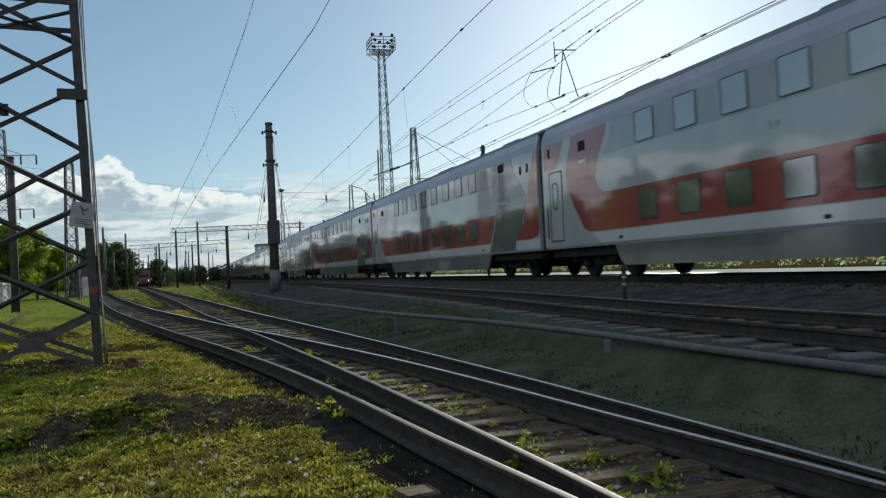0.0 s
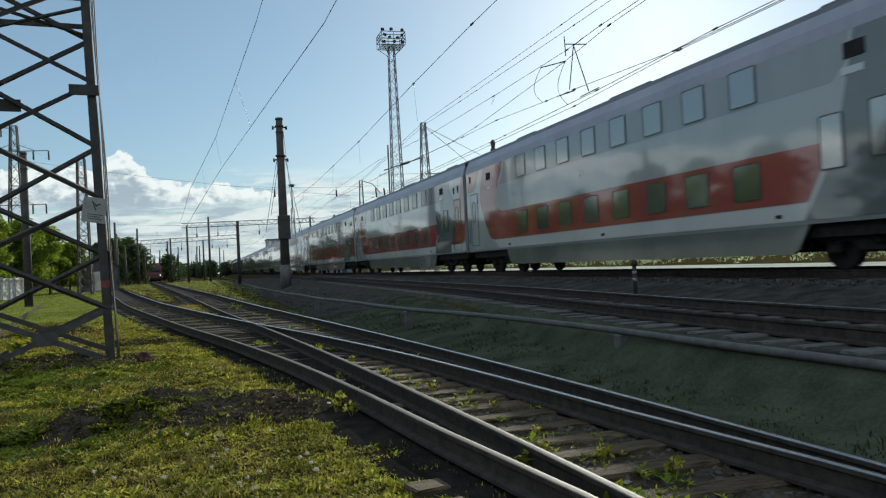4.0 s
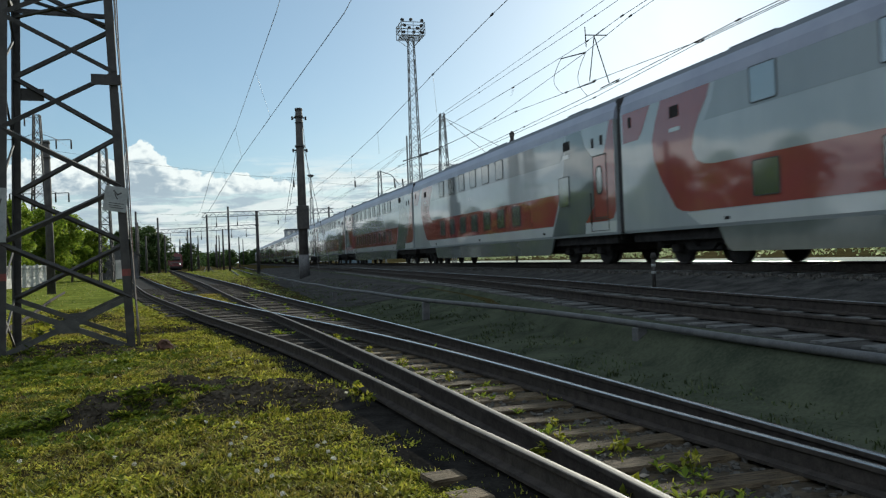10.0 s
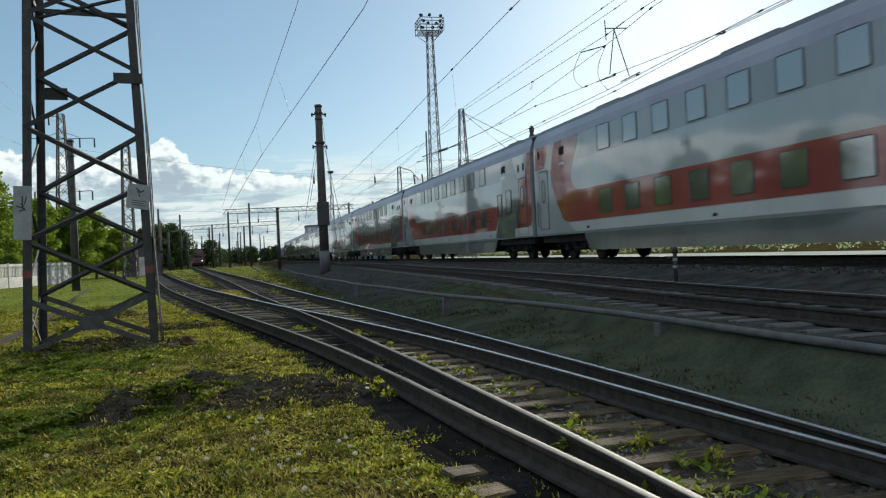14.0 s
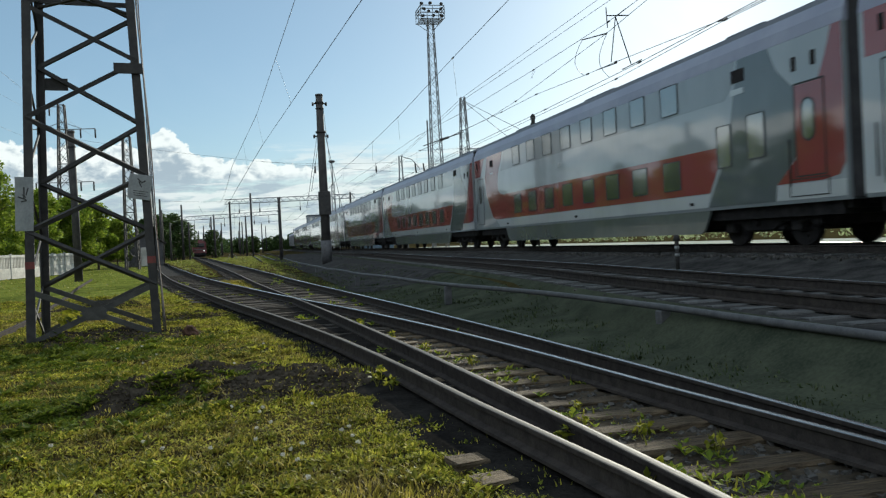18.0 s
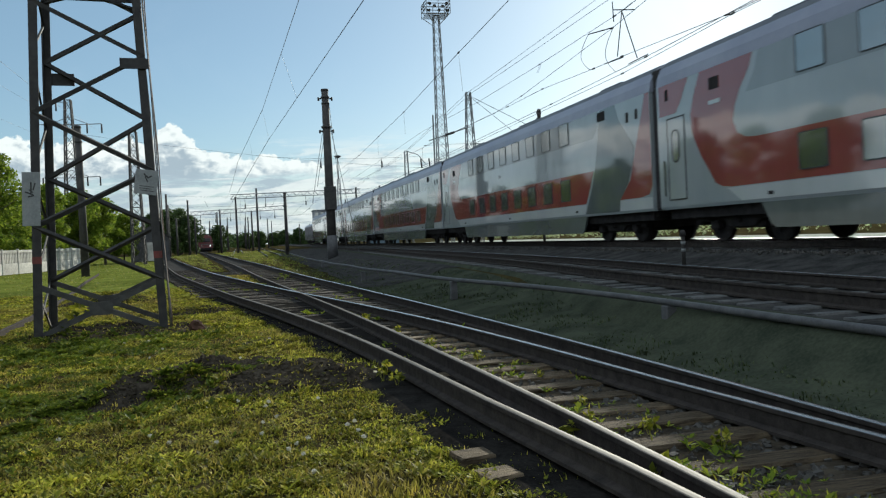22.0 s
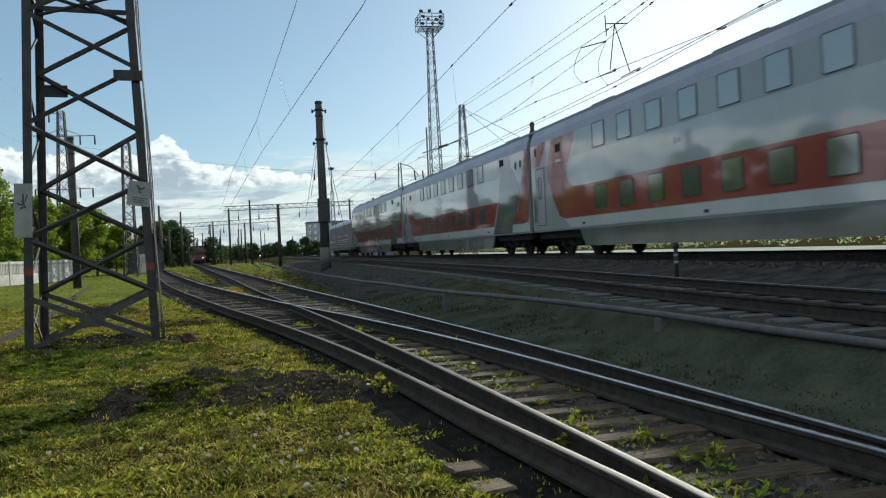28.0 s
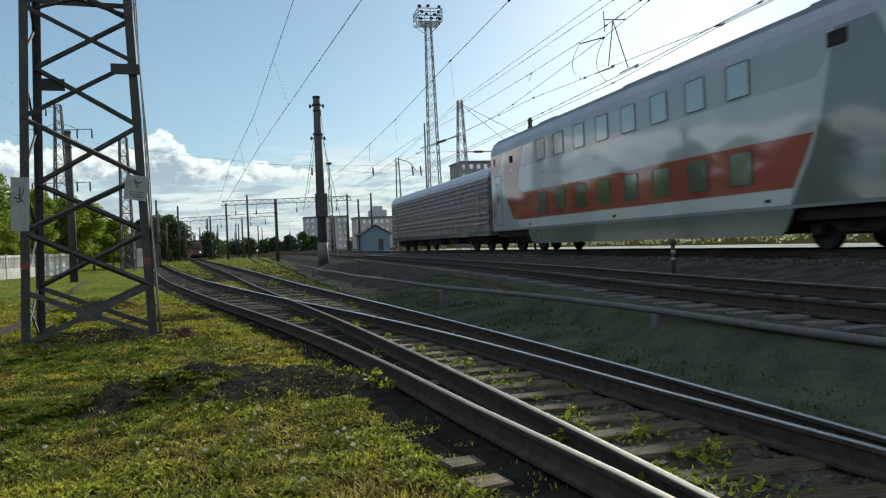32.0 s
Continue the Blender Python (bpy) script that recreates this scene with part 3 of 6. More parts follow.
def panel(name, pts, material, parent, lift, side=-1, label="", ins=0.012):
    """A thin shell on the coach side; pts are (u, z): metres from the trailing end, height over the rail."""
    bm = B()
    x = side * (SIDE + lift)
    vs = [bm.verts.new((x, 25.9 - u, z)) for u, z in pts]
    f = bm.faces.new(vs)
    if f.normal.x * side < 0:
        f.normal_flip()
    bm.normal_update()
    if f.normal.x * side < 0:
        f.normal_flip()
    r = bmesh.ops.extrude_face_region(bm, geom=[f])
    for v in r["geom"]:
        if isinstance(v, bmesh.types.BMVert):
            v.co.x -= side * (lift + ins)
    bmesh.ops.recalc_face_normals(bm, faces=bm.faces[:])
    return part(name, bm, material, parent, label)


def rounded(w, h, r, n=4):
    pts = []
    for cx, cz, a0 in ((w / 2 - r, h / 2 - r, 0), (-w / 2 + r, h / 2 - r, 90), (-w / 2 + r, -h / 2 + r, 180), (w / 2 - r, -h / 2 + r, 270)):
        pts += [(cx + r * math.cos(radians(a0 + 90 * k / n)), cz + r * math.sin(radians(a0 + 90 * k / n))) for k in range(n + 1)]
    return pts


shared = {}


def shared_part(key, name, make, material, parent, label=""):
    """Alike pieces share one mesh."""
    if key in shared:
        ob = new(name, shared[key])
        ob.parent = parent
        return tagged(ob, label)
    ob = part(name, make(), material, parent, label)
    shared[key] = ob.data
    return ob


def plate_bm(outline, x0, x1):
    """A plate with the outline (y, z) between x0 and x1."""
    bm = B()
    a = [bm.verts.new((x0, y, z)) for y, z in outline]
    b = [bm.verts.new((x1, y, z)) for y, z in outline]
    bm.faces.new(a)
    bm.faces.new(b[::-1])
    n = len(a)
    for i in range(n):
        bm.faces.new((a[i], b[i], b[(i + 1) % n], a[(i + 1) % n]))
    bmesh.ops.recalc_face_normals(bm, faces=bm.faces[:])
    return bm


def ring_bm(out, inn, x0, x1):
    bm = B()
    rows = [[bm.verts.new((x, y, z)) for y, z in o] for x, o in ((x0, out), (x1, out), (x1, inn), (x0, inn))]
    n = len(out)
    for k in range(4):
        for i in range(n):
            bm.faces.new((rows[k][i], rows[k][(i + 1) % n], rows[(k + 1) % 4][(i + 1) % n], rows[(k + 1) % 4][i]))
    bmesh.ops.recalc_face_normals(bm, faces=bm.faces[:])
    return bm


def window(coach, u, z, w, h, side=-1, split=True, lift=0.008):
    fr = shared_part(("wf", w, h), "window", lambda: ring_bm(rounded(w + 0.044, h + 0.044, 0.055), rounded(w, h, 0.04), -0.02, 0.005), FRAME, coach)
    fr.matrix_basis = Matrix.Translation((side * (SIDE + lift), 25.9 - u, z))
    pn = shared_part(("wp", w, h), "pane", lambda: plate_bm(rounded(w + 0.01, h + 0.01, 0.04), -0.012, 0.003), GLASS, fr)
    if split:
        sb = shared_part(("ws", w), "transom", lambda: box(B(), (0, 0, 0), (0.014, w, 0.022)), FRAME, fr)
        sb.matrix_basis = Matrix.Translation((0, 0, h * 0.22))
    return fr


WHEEL_R = 0.4785
wheelsets = []


def bogie(coach, y, r=WHEEL_R):
    bg = shared_part("bogie", "bogie", lambda: box(B(), (0, 0, 0.72), (1.9, 0.5, 0.22), bevel=0.03), UNDER, coach, "grimy two-axle bogie")
    bg.matrix_basis = Matrix.Translation((0, y, 0))
    for sx in (-1, 1):
        sf = shared_part("side_frame", "side_frame", side_frame_bm, UNDER, bg)
        sf.matrix_basis = Matrix.Translation((sx * 1.05, 0, 0))
        dp = shared_part("damper", "damper", lambda: rod(B(), (0, -0.3, 0.5), (0, 0.3, 0.95), 0.05, n=8), UNDER, bg)
        dp.matrix_basis = Matrix.Translation((sx * 1.18, 0.3, 0))
        hs = shared_part("headstock", "headstock", lambda: box(B(), (0, 0, 0.6), (1.94, 0.12, 0.14)), UNDER, bg)
        hs.matrix_basis = Matrix.Translation((0, sx * 1.72, 0))
    bk = shared_part("brake_gear", "brake_gear", lambda: box(box(box(box(B(), (0, 0, 0.84), (2.3, 5.4, 0.2), bevel=0.03), (0, 0, 0.54), (2.1, 1.5, 0.42), bevel=0.05), (0, 1.95, 0.62), (2.3, 0.3, 0.36), bevel=0.03), (0, -1.95, 0.62), (2.3, 0.3, 0.36), bevel=0.03), UNDER, bg)
    for dy in (-1.25, 1.25):
        ws = shared_part("wheelset", "wheelset", wheelset_bm, UNDER, bg, "grimy steel wheelset")
        ws.matrix_basis = Matrix.Translation((0, dy, WHEEL_R))
        wheelsets.append(ws)
        for sx in (-1, 1):
            ab = shared_part("axlebox", "axle_box", lambda: box(B(), (0, 0, 0), (0.22, 0.34, 0.32), bevel=0.04), UNDER, bg)
            ab.matrix_basis = Matrix.Translation((sx * 1.02, dy, WHEEL_R))
            sp = shared_part("spring", "spring", lambda: coil_bm(), UNDER, bg)
            sp.matrix_basis = Matrix.Translation((sx * 1.02, dy * 0.62, 0.5))
    return bg


def coil_bm():
    bm = B()
    return tube(bm, [(0.09 * math.cos(a * 0.8), 0.09 * math.sin(a * 0.8), a * 0.011) for a in range(0, 36)], 0.018, 5)


def side_frame_bm():
    o = [(-1.8, 0.54), (-1.8, 0.7), (-0.9, 0.72), (-0.6, 0.84), (0.6, 0.84), (0.9, 0.72), (1.8, 0.7), (1.8, 0.54), (0.8, 0.56), (0.5, 0.38), (-0.5, 0.38), (-0.8, 0.56)]
    return plate_bm(o, -0.08, 0.08)


def wheelset_bm():
    bm = B()
    rod(bm, (-1.0, 0, 0), (1.0, 0, 0), 0.08, n=10)
    for s in (-1, 1):
        rod(bm, (s * 0.735, 0, 0), (s * 0.765, 0, 0), WHEEL_R + 0.028, n=24)
        rod(bm, (s * 0.765, 0, 0), (s * 0.87, 0, 0), WHEEL_R, n=24)
        rod(bm, (s * 0.872, 0, 0), (s * 0.885, 0, 0), WHEEL_R - 0.06, n=24)
        for k in range(3):
            a = k * 2.094
            rod(bm, (s * 0.88, 0.25 * math.cos(a), 0.25 * math.sin(a)), (s * 0.9, 0.25 * math.cos(a), 0.25 * math.sin(a)), 0.05, n=8)
    return bm


def hull(prof, y0, y1, mis):
    """Extrudes a half profile (x, z), mirrored, from y0 to y1; mis: a material for each side strip."""
    full = prof + [(-x, z) for x, z in prof[::-1] if x > 1e-6]
    ms = mis + ([mis[-1]] if prof[-1][0] > 1e-6 else []) + mis[::-1]
    bm = B()
    a = [bm.verts.new((x, y0, z)) for x, z in full]
    b = [bm.verts.new((x, y1, z)) for x, z in full]
    n = len(full)
    for i in range(n):
        f = bm.faces.new((a[i], a[(i + 1) % n], b[(i + 1) % n], b[i]))
        f.material_index = ms[i] if i < len(ms) else 0
    bm.faces.new(a[::-1])
    bm.faces.new(b)
    bmesh.ops.recalc_face_normals(bm, faces=bm.faces[:])
    return bm


def folds_bm(y0, y1, half, z0, z1, n=6):
    """A pleated box: gangway bellows."""
    bm = B()
    rings = []
    for k in range(2 * n + 1):
        i = 0.05 * (k % 2)
        y = y0 + (y1 - y0) * k / (2 * n)
        rings.append([bm.verts.new(p) for p in ((-half + i, y, z0 + i), (half - i, y, z0 + i), (half - i, y, z1 - i), (-half + i, y, z1 - i))])
    for a, b in zip(rings, rings[1:]):
        for i in range(4):
            bm.faces.new((a[i], a[(i + 1) % 4], b[(i + 1) % 4], b[i]))
    bm.faces.new(rings[0][::-1])
    bm.faces.new(rings[-1])
    bmesh.ops.recalc_face_normals(bm, faces=bm.faces[:])
    return bm


def end_door(c, s, shift, paint, z0=1.17):
    """A closed entrance door with an oval light, shift metres from the trailing end's door."""
    e = 25.9 - shift
    y0, y1, z1 = e - 1.44, e - 0.52, 3.46
    d = part("door", ring_bm([(y0, z0), (y1, z0), (y1, z1), (y0, z1)], [(y0 + 0.03, z0 + 0.03), (y1 - 0.03, z0 + 0.03), (y1 - 0.03, z1 - 0.03), (y0 + 0.03, z1 - 0.03)], s * (SIDE - 0.01), s * (SIDE + 0.016)), RUBBER, c, "closed entrance door")
    part("leaf", plate_bm([(y0 + 0.04, z0 + 0.04), (y1 - 0.04, z0 + 0.04), (y1 - 0.04, z1 - 0.04), (y0 + 0.04, z1 - 0.04)], s * (SIDE - 0.02), s * (SIDE + 0.012)), paint, d)
    ov, inn = rounded(0.42, 0.92, 0.21), rounded(0.34, 0.84, 0.17)
    part("light_frame", ring_bm([(e - 0.95 + a, 2.66 + b) for a, b in ov], [(e - 0.95 + a, 2.66 + b) for a, b in inn], s * SIDE, s * (SIDE + 0.022)), RUBBER, d)
    part("door_light", plate_bm([(e - 0.95 + a, 2.66 + b) for a, b in inn], s * SIDE, s * (SIDE + 0.018)), GLASS, d, "oval door window")
    part("handrail", rod(B(), (s * (SIDE + 0.05), e - 0.38, 1.3), (s * (SIDE + 0.05), e - 0.38, 2.3), 0.018), STEEL, d)


def lettering(c, word, u0, step, z, size):
    """Widely spaced raised letters on the side that faces the meadow."""
    for k, ch in enumerate(word):
        cu = bpy.data.curves.new("letter", "FONT")
        cu.body, cu.size, cu.extrude, cu.align_x = ch, size, 0.004, "CENTER"
        cu.materials.append(FRAME)
        ob = new("letter", cu)
        ob.parent = c
        ob.matrix_basis = pose(-SIDE - 0.006, 25.9 - u0 - step * k, z, 90, 0, -90)


def double_decker(kind):
    """One double-deck coach; kind 0 has a plain leading end, kind 1 tall windows and a door there, kind 2 is the dining coach, kind 3 the staff coach."""
    c = thing("double_deck_coach", 13, 0, 1.0, label="light grey double-deck dining coach with a red swoosh and spaced lettering" if kind == 2 else "light grey double-deck staff coach with fewer windows and a red door" if kind == 3 else "light grey double-deck passenger coach with a red swoosh and window band",
              category="train coach", group="coaches of the passing train")
    part("body", hull([(SIDE - 0.03, 0.92), (SIDE, 1.0), (SIDE, 4.42)], 0.12, 25.9, [0, 0, 0]), TRAIN_GREY, c)
    part("roof", hull([(SIDE, 4.424), (SIDE - 0.05, 4.7), (SIDE - 0.17, 4.97), (SIDE - 0.42, 5.18), (0.7, 5.32), (0.0, 5.38)], 0.1, 25.92, [0, 0, 1, 1, 1]), [TRAIN_COVE, TRAIN_ROOF], c, "lavender grey curved roof")
    part("underframe", box(box(B(), (0, 13.1, 0.79), (2.7, 25.2, 0.28)), (0, 13.1, 0.62), (2.2, 12.6, 0.4)), UNDER, c)
    for s in (-1, 1):
        x = s * 1.5
        bm = plate_bm([(25.9 - u, z) for u, z in ((4.55, 0.985), (4.9, 0.45), (5.1, 0.33), (20.5, 0.33), (20.68, 0.42), (21.05, 0.985))], x - 0.03, x + 0.03)
        part("skirt", bm, TRAIN_SKIRT, c, "slate grey lower skirt")
        panel("stripe", [(3.9, 1.0), (3.3, 1.34), (21.05, 1.34), (20.9, 1.0)], TRAIN_WHITE, c, 0.004, s, "white stripe")
        panel("red_band", [(2.25, 4.42), (1.95, 3.9), (1.75, 3.4), (1.8, 2.9), (2.2, 2.25), (2.6, 1.78), (2.8, 1.52), (3.1, 1.4), (3.5, 1.36), (21.05, 1.36), (21.4, 1.9), (21.75, 2.46), (4.6, 2.46), (4.15, 2.5), (3.82, 2.64), (3.65, 2.95), (3.75, 3.3), (4.0, 3.7), (4.35, 4.1), (4.5, 4.42)],
              TRAIN_RED, c, 0.005, s, "red swoosh and window band")
        panel("corner_patch", [(0.12, 4.42), (0.12, 3.56), (1.0, 3.56), (1.25, 3.8), (1.7, 4.42)], TRAIN_RED, c, 0.005, s, "red corner above the door")
        panel("window_band", [(4.2, 3.55), (4.55, 4.0), (4.72, 4.42), (22.3, 4.42), (22.2, 3.9), (21.8, 3.55)], TRAIN_BAND, c, 0.004, s, "mid grey band")
        panel("slash", [(20.97, 1.0), (21.62, 1.95), (21.95, 2.7), (22.25, 3.8), (22.4, 4.42), (23.5, 4.42), (23.75, 3.9), (24.3, 3.4), (24.72, 2.95), (24.6, 2.45), (24.25, 1.85), (23.8, 1.46), (23.66, 1.36), (23.62, 1.0)], TRAIN_DARK, c, 0.008, s, "dark grey curved slash")
        panel("end_flash", [(23.68, 1.36), (24.42, 1.95), (24.86, 3.0), (25.3, 3.9), (25.5, 4.42), (25.76, 4.42), (25.76, 1.66), (25.58, 1.43), (25.1, 1.36)], TRAIN_RED, c, 0.005, s, "red end panel")
        panel("stripe", [(23.62, 1.0), (23.68, 1.34), (25.76, 1.34), (25.76, 1.0)], TRAIN_WHITE, c, 0.006, s)
        # narrow slots at the corners
        for u, z in ((0.55, 4.12), (24.35, 3.88), (24.95, 3.9)):
            part("slot", box(B(), (s * (SIDE + 0.01), 25.9 - u, z), (0.03, 0.13, 0.3), bevel=0.006), UNDER, c, "narrow dark slot")
        for i in range(8):
            u = 6.45 + 1.83 * i
            if kind != 2 and (kind < 3 or i < 6) or kind == 2 and i != 1:
                window(c, u, 4.02, 0.86, 0.78, s, (i * 7 + kind) % 3 != 0)
            if kind < 2 or kind == 3 and i < 7 or kind == 2 and i in (0, 2, 3, 7):
                window(c, u, 1.94, 0.86, 0.76, s, (i * 5 + kind) % 4 == 0)
        # entrance door at one end, with an oval light
        shift = 0.0 if kind < 1 else 23.8
        if kind == 1:
            end_door(c, s, 0.0, TRAIN_GREY)
        end_door(c, s, shift, TRAIN_RED if kind else TRAIN_GREY, 1.47 if kind else 1.17)
        # vent and plates
        part("vent", box(B(), (s * (SIDE + 0.008), 25.9 - 2.9, 4.02), (0.03, 0.42, 0.3), bevel=0.006), UNDER, c, "dark louvred vent")
        part("route_board", box(B(), (s * (SIDE + 0.006), 25.9 - 2.9, 3.55), (0.02, 0.5, 0.1)), TRAIN_WHITE, c, "small white board")
        if kind:
            for u, z, w, h in ((22.93, 2.68, 0.66, 0.86),) if kind == 2 else ((22.1, 2.5, 0.8, 1.0),) if kind == 3 else ((21.75, 2.45, 0.55, 1.0), (23.0, 2.55, 0.62, 1.0)):
                window(c, u, z, w, h, s, False, 0.012)
            part("hatch", ring_bm([(25.9 - 25.3, 1.06), (25.9 - 24.1, 1.06), (25.9 - 24.1, 1.44), (25.9 - 25.3, 1.44)],
                                  [(25.9 - 25.28, 1.08), (25.9 - 24.12, 1.08), (25.9 - 24.12, 1.42), (25.9 - 25.28, 1.42)], s * SIDE, s * (SIDE + 0.018)), RUBBER, c)
            part("vent", box(B(), (s * (SIDE + 0.01), 25.9 - 22.4, 4.05), (0.03, 0.5, 0.3), bevel=0.006), UNDER, c, "dark louvred vent")
            part("route_board", box(B(), (s * (SIDE + 0.012), 25.9 - 22.35, 3.68), (0.02, 0.52, 0.14)), TRAIN_WHITE, c, "small white board")
        else:
            part("vent", box(B(), (s * (SIDE + 0.01), 25.9 - 22.5, 4.2), (0.03, 0.55, 0.3), bevel=0.006), UNDER, c, "dark louvred vent")
        if kind == 2 and s < 0:
            lettering(c, "РЕСТОРАН", 10.5, 0.64, 3.27, 0.24)
        for u in (20.2, 5.0, 12.6):
            part("sill_bracket", box(B(), (s * (SIDE + 0.01), 25.9 - u, 1.12), (0.03, 0.18, 0.08), bevel=0.008), UNDER, c)
        # lettering too small to read: a row of short bars
        for k in range(2):
            part("lettering", box(B(), (s * (SIDE + 0.008), 25.9 - 11.2 - k * 0.22, 3.12), (0.008, 0.12, 0.12 if k % 2 else 0.17)), TRAIN_WHITE if kind else TRAIN_BAND, c)
    part("gangway_bellows", folds_bm(-0.31, 0.12, 1.44, 0.95, 5.0, 5), BELLOWS, c, "dark sooty bellows between the coaches")
    bm = rod(rod(B(), (-0.9, 0.35, 1.05), (-0.9, -0.0, 1.05), 0.22, n=14), (0.9, 0.35, 1.05), (0.9, -0.0, 1.05), 0.22, n=14)
    part("buffer_beam", box(bm, (0, 0.4, 1.0), (2.6, 0.16, 0.5), bevel=0.02), UNDER, c)
    part("coupler", box(B(), (0, 0.0, 0.95), (0.3, 0.9, 0.32), bevel=0.04), UNDER, c)
    for k, (y, l) in enumerate(((4.5, 1.6), (13.0, 2.4), (21.0, 1.8))):
        part("roof_unit", box(B(), (0, y, 5.37), (1.3, l, 0.12), bevel=0.04), TRAIN_ROOF, c)
    part("roof_vent", rod(rod(B(), (0.5, 23.4, 5.2), (0.5, 23.4, 5.5), 0.07, n=10), (0.5, 23.4, 5.5), (0.5, 23.4, 5.56), 0.12, n=10), UNDER, c)
    for y in (25.9 - 3.2 + 0.0, 25.9 - 22.4):
        bogie(c, y)
    for s in (-1, 1):
        for y, l in ((8.0, 2.2), (12.5, 3.0), (17.0, 2.0)):
            part("equipment_box", box(B(), (s * 1.0, y, 0.55), (0.5, l, 0.4), bevel=0.03), UNDER, c)
    return c


def baggage_car():
    c = thing("baggage_car", 13, 0, 1.0, label="single-deck baggage car with ribbed, peeling grey and red sides", category="train coach", group="coaches of the passing train")
    ribs = [(1.5, 1.0), (1.5, 1.3)]
    for z, deep in ((1.36, 0.07), (1.6, 0.07), (1.84, 0.07), (2.12, 0.04), (2.36, 0.04), (2.6, 0.04), (2.84, 0.04), (3.08, 0.04), (3.3, 0.04)):
        ribs += [(1.5, z), (1.5 + deep, z + 0.03), (1.5 + deep, z + 0.06), (1.5, z + 0.11)]
    ribs += [(1.5, 3.55)]
    part("body", hull(ribs, 0.5, 24.3, [1] + [0] * (len(ribs) - 1)), [RIBBED, TRAIN_SKIRT], c, "ribbed side with peeling paint")
    # white bars paint the highlight along the ribs
    for s in (-1, 1):
        for z in (1.33, 1.57, 1.81, 2.3):
            part("rib", box(B(), (s * 1.575, 12.4, z + 0.045), (0.03, 23.7, 0.045 if z < 2 else 0.025)), TRAIN_WHITE, c, "rib with its bright highlight put into the pale colour")
    part("roof", hull([(1.5, 3.553), (1.46, 3.75), (1.25, 4.02), (0.8, 4.2), (0.0, 4.28)], 0.42, 24.4, [0, 0, 0, 0]), TRAIN_COVE, c, "pale lavender arched roof")
    part("sole_bar", box(B(), (0, 12.4, 0.88), (3.02, 23.8, 0.24)), TRAIN_SKIRT, c)
    part("end_door", box(B(), (0, 24.32, 2.2), (0.9, 0.06, 2.2), bevel=0.02), UNDER, c)
    part("gangway_bellows", folds_bm(-0.1, 0.5, 0.85, 1.0, 3.7), BELLOWS, c)
    for y, l in ((8.0, 2.2), (12.5, 3.2), (16.6, 1.4)):
        part("equipment_box", box(B(), (0, y, 0.58), (2.4, l, 0.42), bevel=0.03), UNDER, c)
    for k in range(5):
        part("roof_vent", rod(rod(B(), (0.0, 3 + k * 4.6, 4.2), (0.0, 3 + k * 4.6, 4.36), 0.09, n=10), (0, 3 + k * 4.6, 4.36), (0, 3 + k * 4.6, 4.42), 0.16, n=10), TRAIN_ROOF, c)
    part("buffer_beam", box(rod(rod(B(), (-0.9, 24.3, 1.05), (-0.9, 24.9, 1.05), 0.22, n=14), (0.9, 24.3, 1.05), (0.9, 24.9, 1.05), 0.22, n=14), (0, 24.3, 1.0), (2.6, 0.16, 0.5), bevel=0.02), UNDER, c)
    for s in (-1, 1):
        part("tail_lamp", rod(B(), (s * 1.15, 24.3, 3.3), (s * 1.15, 24.38, 3.3), 0.08, n=12), REDBAND, c)
        for y in (2.2, 22.6):
            dd = part("door", box(B(), (s * 1.525, y, 2.05), (0.06, 0.75, 1.9), bevel=0.01), RIBBED, c)
    for y in (3.6, 21.0):
        bogie(c, y)
    return c


coaches = []


def build_train():
    first = {k: double_decker(k) for k in (0, 1, 2, 3)}
    for k in range(-2, 14):
        kind = 2 if k == 3 else 3 if k == 4 else 1 if k in (1, 2, 6, 7) else 0
        c = first.pop(kind, None)
        if c is None:
            src = next(o for kk, knd, o in coaches if knd == kind)
            c = copy_thing(src, pose(13, run(0) + k * SPAN, 1.0))
            wheelsets.extend(o for o in c.children_recursive if o.name.split(".")[0] == "wheelset")
        coaches.append((k, kind, c))
    coaches.append((14, 4, baggage_car()))


build_train()


# ---- masts, poles and gantries ----
def square(c, half, z, turn=0.0):
    q = Matrix.Rotation(radians(turn), 4, "Z")
    return [Vector((c[0], c[1], z)) + q @ Vector((sx * half, sy * half, 0)) for sx, sy in ((-1, -1), (1, -1), (1, 1), (-1, 1))]


def lattice_mast(name, x, y, z, h, base, top, levels, w, leg, material, label, category, group="", turn=0.0, cross=True):
    """A tapered four-legged lattice mast: four legs, and the bracing of each level as one part."""
    t = thing(name, x, y, z, turn, label, category, group)
    half = lambda f: (base + (top - base) * f) / 2
    c0, c1 = square((0, 0), half(0), -0.1), square((0, 0), half(1), h)
    for a, b in zip(c0, c1):
        part("leg", bar(B(), a, b, leg, leg), material, t)
    for i in range(levels):
        f0, f1 = i / levels, (i + 1) / levels
        p, q = square((0, 0), half(f0), h * f0), square((0, 0), half(f1), h * f1)
        for k in range(4):
            j = (k + 1) % 4
            a, b = (p[k], q[j]) if (i + k) % 2 or cross else (p[j], q[k])
            part("diagonal", bar(B(), a, b, w, w * 0.4), material, t)
            if cross:
                part("diagonal", bar(B(), p[j], q[k], w, w * 0.4), material, t)
            if i % 3 == 2 or i == levels - 1:
                part("tie", bar(B(), q[k], q[j], w, w * 0.5), material, t)
    return t


